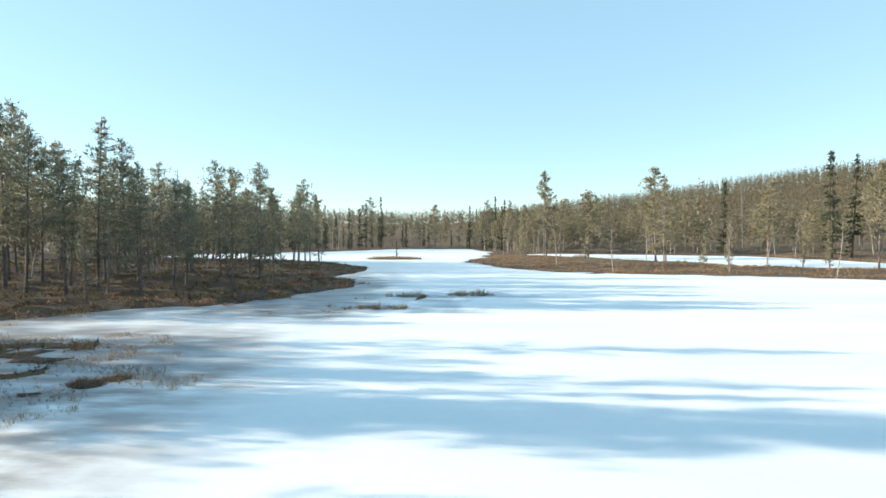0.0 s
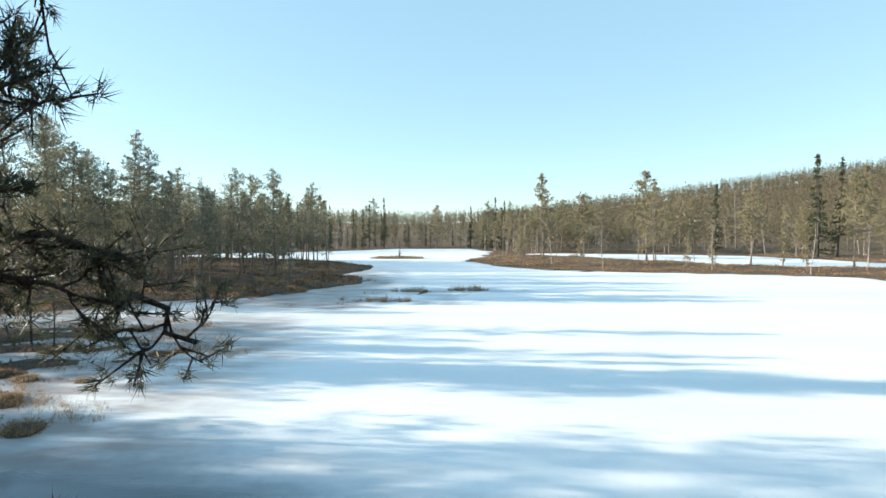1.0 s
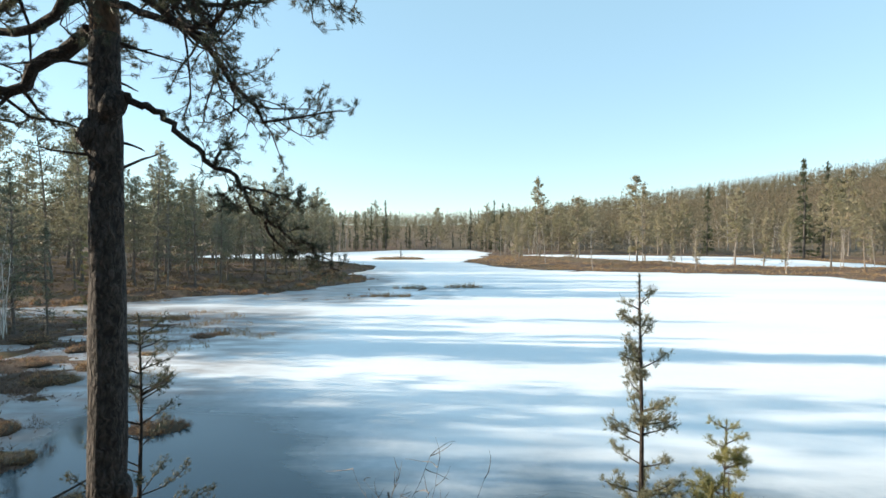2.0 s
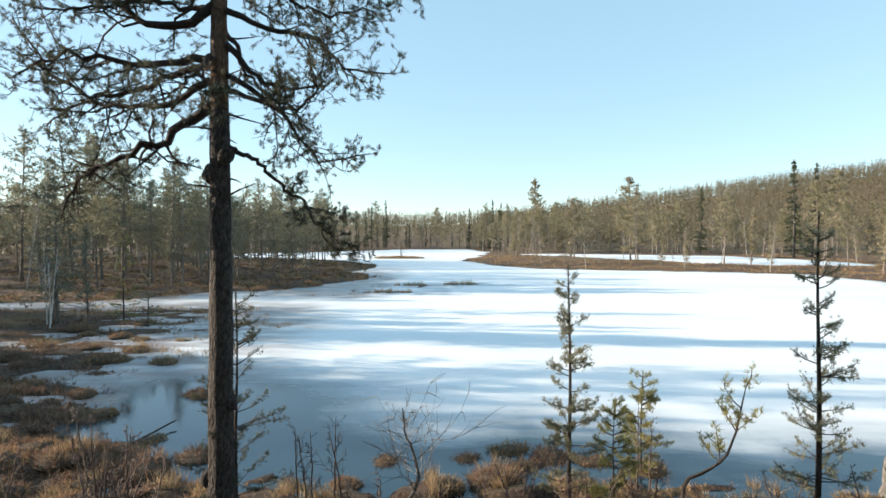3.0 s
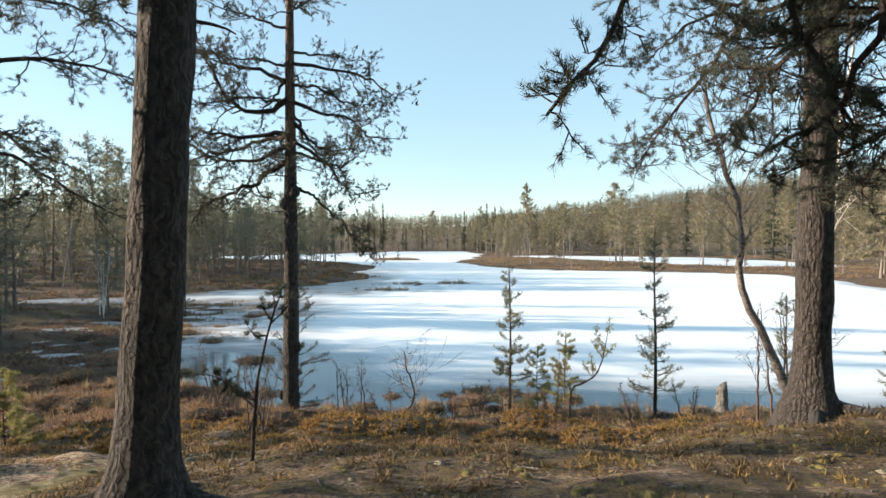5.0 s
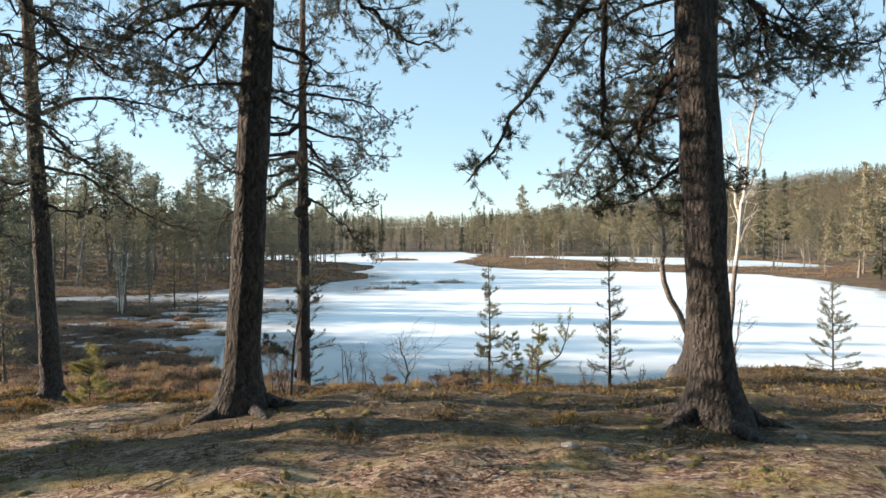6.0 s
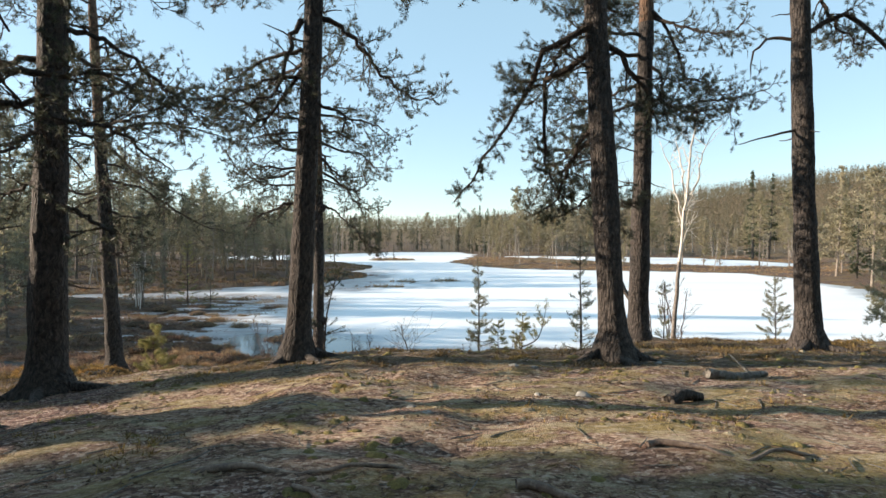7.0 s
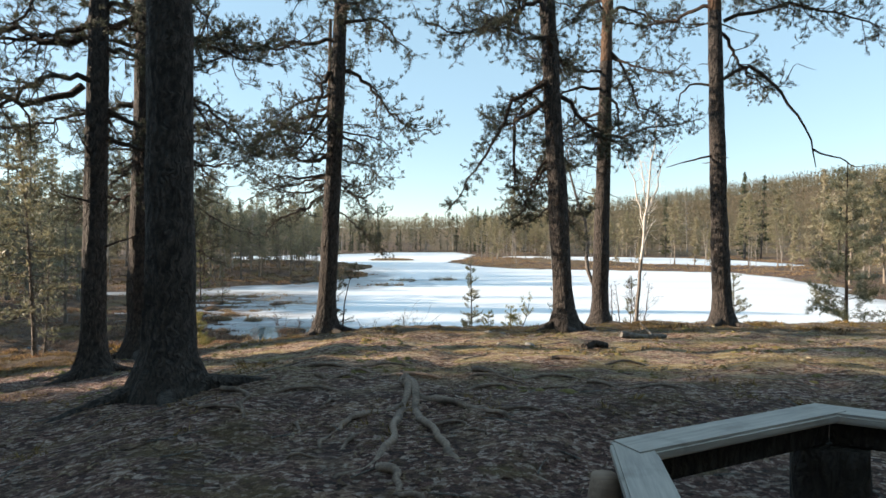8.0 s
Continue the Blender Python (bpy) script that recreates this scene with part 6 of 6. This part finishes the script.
clumps("pine_litter", "fallen needles, bark flakes and cones on the soil", "litter", LITTER, (-12, 14), (-28.5, -11), 70000,
       lambda x, y, z, d, u: patch(x, y, 1.7, 43) > -0.6 + 1.0 * u + 1.2 * smooth(np.abs(x - 1), 7, 13), (0.025, 0.08), 3, 0.18, 2.5, 320, -0.010, 0.22)


def moss_cushions():
    """Low rounded moss and lichen cushions that give the ground its lumps."""
    rng = np.random.default_rng(90)
    ring = np.arange(8) * math.pi / 4
    dome = np.array([(0, 0, 1.0)] + [(0.55 * math.cos(a), 0.55 * math.sin(a), 0.8) for a in ring] + [(math.cos(a), math.sin(a), -0.25) for a in ring])
    faces3 = np.array([(0, 1 + i, 1 + (i + 1) % 8) for i in range(8)])
    faces4 = np.array([(1 + i, 9 + i, 9 + (i + 1) % 8, 1 + (i + 1) % 8) for i in range(8)])
    for name, mat, seed, x0, x1, y0, y1, n, lo, hi, label in (("moss_cushions", MOSS, 44, -9, 12, -22, -8, 1600, 0.025, 0.07, "yellow-green moss cushions on the ground"),
                                                              ("lichen_cushions", LICHEN, 45, -9, 12, -21.5, -10, 600, 0.02, 0.055, "pale lichen cushions between the roots")):
        b = Buf()
        x, y = rng.uniform(x0, x1, n * 4), rng.uniform(y0, y1, n * 4)
        ok = ripple(x, y, 2.0, seed) + 0.5 * ripple(x, y, 0.6, seed + 9) > 0.25 + 0.5 * rng.uniform(0, 1, n * 4)
        x, y = x[ok][:n], y[ok][:n]
        for px, py, pz in zip(x, y, land(x, y)):
            r = lo + (hi - lo) * rng.uniform(0, 1) ** 2
            v = dome * np.array((r * rng.uniform(0.8, 1.6), r * rng.uniform(0.6, 1.0), r * rng.uniform(0.25, 0.5))) * (1 + 0.14 * rng.standard_normal((17, 1)))
            a = rng.uniform(0, 6.28)
            v = v @ np.array(((math.cos(a), math.sin(a), 0), (-math.sin(a), math.cos(a), 0), (0, 0, 1))) + (px, py, pz)
            b.add(v, faces3)
            b.n -= len(v)
            b.v.pop()
            b.add(v, faces4)
        tagged(part(name, b, mat, None, label, True), category="moss", kind="stuff")


def mossy(name, a, b):
    n = Nodes(name, 0.95)
    fine = n.noise(45.0, 5.0, rough=0.75)
    n.colour(n.mix(n.span(n.math("ADD", n.math("MULTIPLY", fine, 0.6), n.math("MULTIPLY", n.noise(3.0, 4.0), 0.4)), 0.38, 0.62), a, b)).bump(fine, 1.0, 0.03)
    return n.mat


MOSS, LICHEN = mossy("cushion_moss", (0.085, 0.072, 0.024), (0.31, 0.25, 0.085)), mossy("reindeer_lichen", (0.16, 0.13, 0.085), (0.46, 0.40, 0.28))
moss_cushions()


def twig_litter():
    rng = np.random.default_rng(88)
    b = Buf()
    for _ in range(700):
        x, y, a, l = rng.uniform(-8, 9), rng.uniform(-27.5, -12.5), rng.uniform(0, 3.14), rng.uniform(0.08, 0.38)
        p = np.array([(x, y, 0), (x + l * 0.5 * math.cos(a) + rng.normal(0, 0.01), y + l * 0.5 * math.sin(a), 0), (x + l * math.cos(a), y + l * math.sin(a), 0)])
        p[:, 2] = land(p[:, 0], p[:, 1]) + rng.uniform(0.004, 0.02)
        b.tube(p, (0.006, 0.005, 0.003), 4)
    tagged(part("fallen_twigs", b, DEADWOOD), "thin grey twigs scattered on the ground", "twigs", kind="stuff")


twig_litter()


# ---- the bench round the fire place ----
def slab(length, width, thick, bevel=0.012):
    bm = bmesh.new()
    bmesh.ops.create_cube(bm, size=1)
    bmesh.ops.scale(bm, vec=(length, width, thick), verts=bm.verts)
    bmesh.ops.bevel(bm, geom=list(bm.edges), offset=bevel, segments=2, affect="EDGES")
    return bm


def bench_side(a, b, top, seed, label):
    """One side of the bench: a thick plank on two log posts, with a rail under it. a, b: ends of its outer edge."""
    rng = np.random.default_rng(seed)
    a, b = np.array(a, float), np.array(b, float)
    d = unit(b - a)
    inn = np.array((d[1], -d[0]))
    mid = (a + b) / 2 + inn * 0.09
    length = float(np.linalg.norm(b - a))
    t = thing("bench", (mid[0], mid[1], top), label, "bench", "bench round the fire place")
    turn = math.atan2(d[1], d[0])
    plank = slab(length + 0.02, 0.18, 0.05)
    ob = part("seat_plank", plank, PLANK, t)
    ob.matrix_local = pose(0, 0, -0.025, 0, 0, math.degrees(turn))
    rail = slab(length - 0.1, 0.06, 0.12)
    ob = part("rail", rail, DARKWOOD, t)
    ob.matrix_local = pose(0, 0, -0.115, 0, 0, math.degrees(turn))
    for s in (-0.5, 0.5):
        p = d * s * (length - 0.24)
        post = Buf()
        post.tube(np.array([(p[0], p[1], z) for z in np.linspace(-0.62, -0.176, 6)]), np.full(6, 0.105), 12, 0.04, rng)
        part("post", post, DARKWOOD, t, smooth=True)


DARKWOOD = bark_material("dark_log", (0.028, 0.023, 0.020), (0.065, 0.054, 0.046), (0.015, 0.012, 0.011), 1.2)
TOP = 4.02
bench_side((1.80, -24.27), (3.0, -23.68), TOP, 91, "long grey plank bench on dark log posts")
bench_side((3.02, -23.68), (4.15, -24.30), TOP - 0.003, 92, "grey plank bench turning round the fire place")
bench_side((1.60, -25.55), (1.79, -24.29), TOP - 0.006, 93, "pale plank bench with a split-log end")
split = Buf()
split.tube(np.array([(0, 0, z) for z in np.linspace(-0.25, 0.37, 6)]), np.array([0.09, 0.088, 0.085, 0.08, 0.075, 0.06]), 9, 0.05, np.random.default_rng(94))
ob = part("split_log", split, ENDGRAIN, None, "pale split log standing against the bench corner", True)
ob.location = foot(1.74, -24.42)
tagged(ob, category="log")
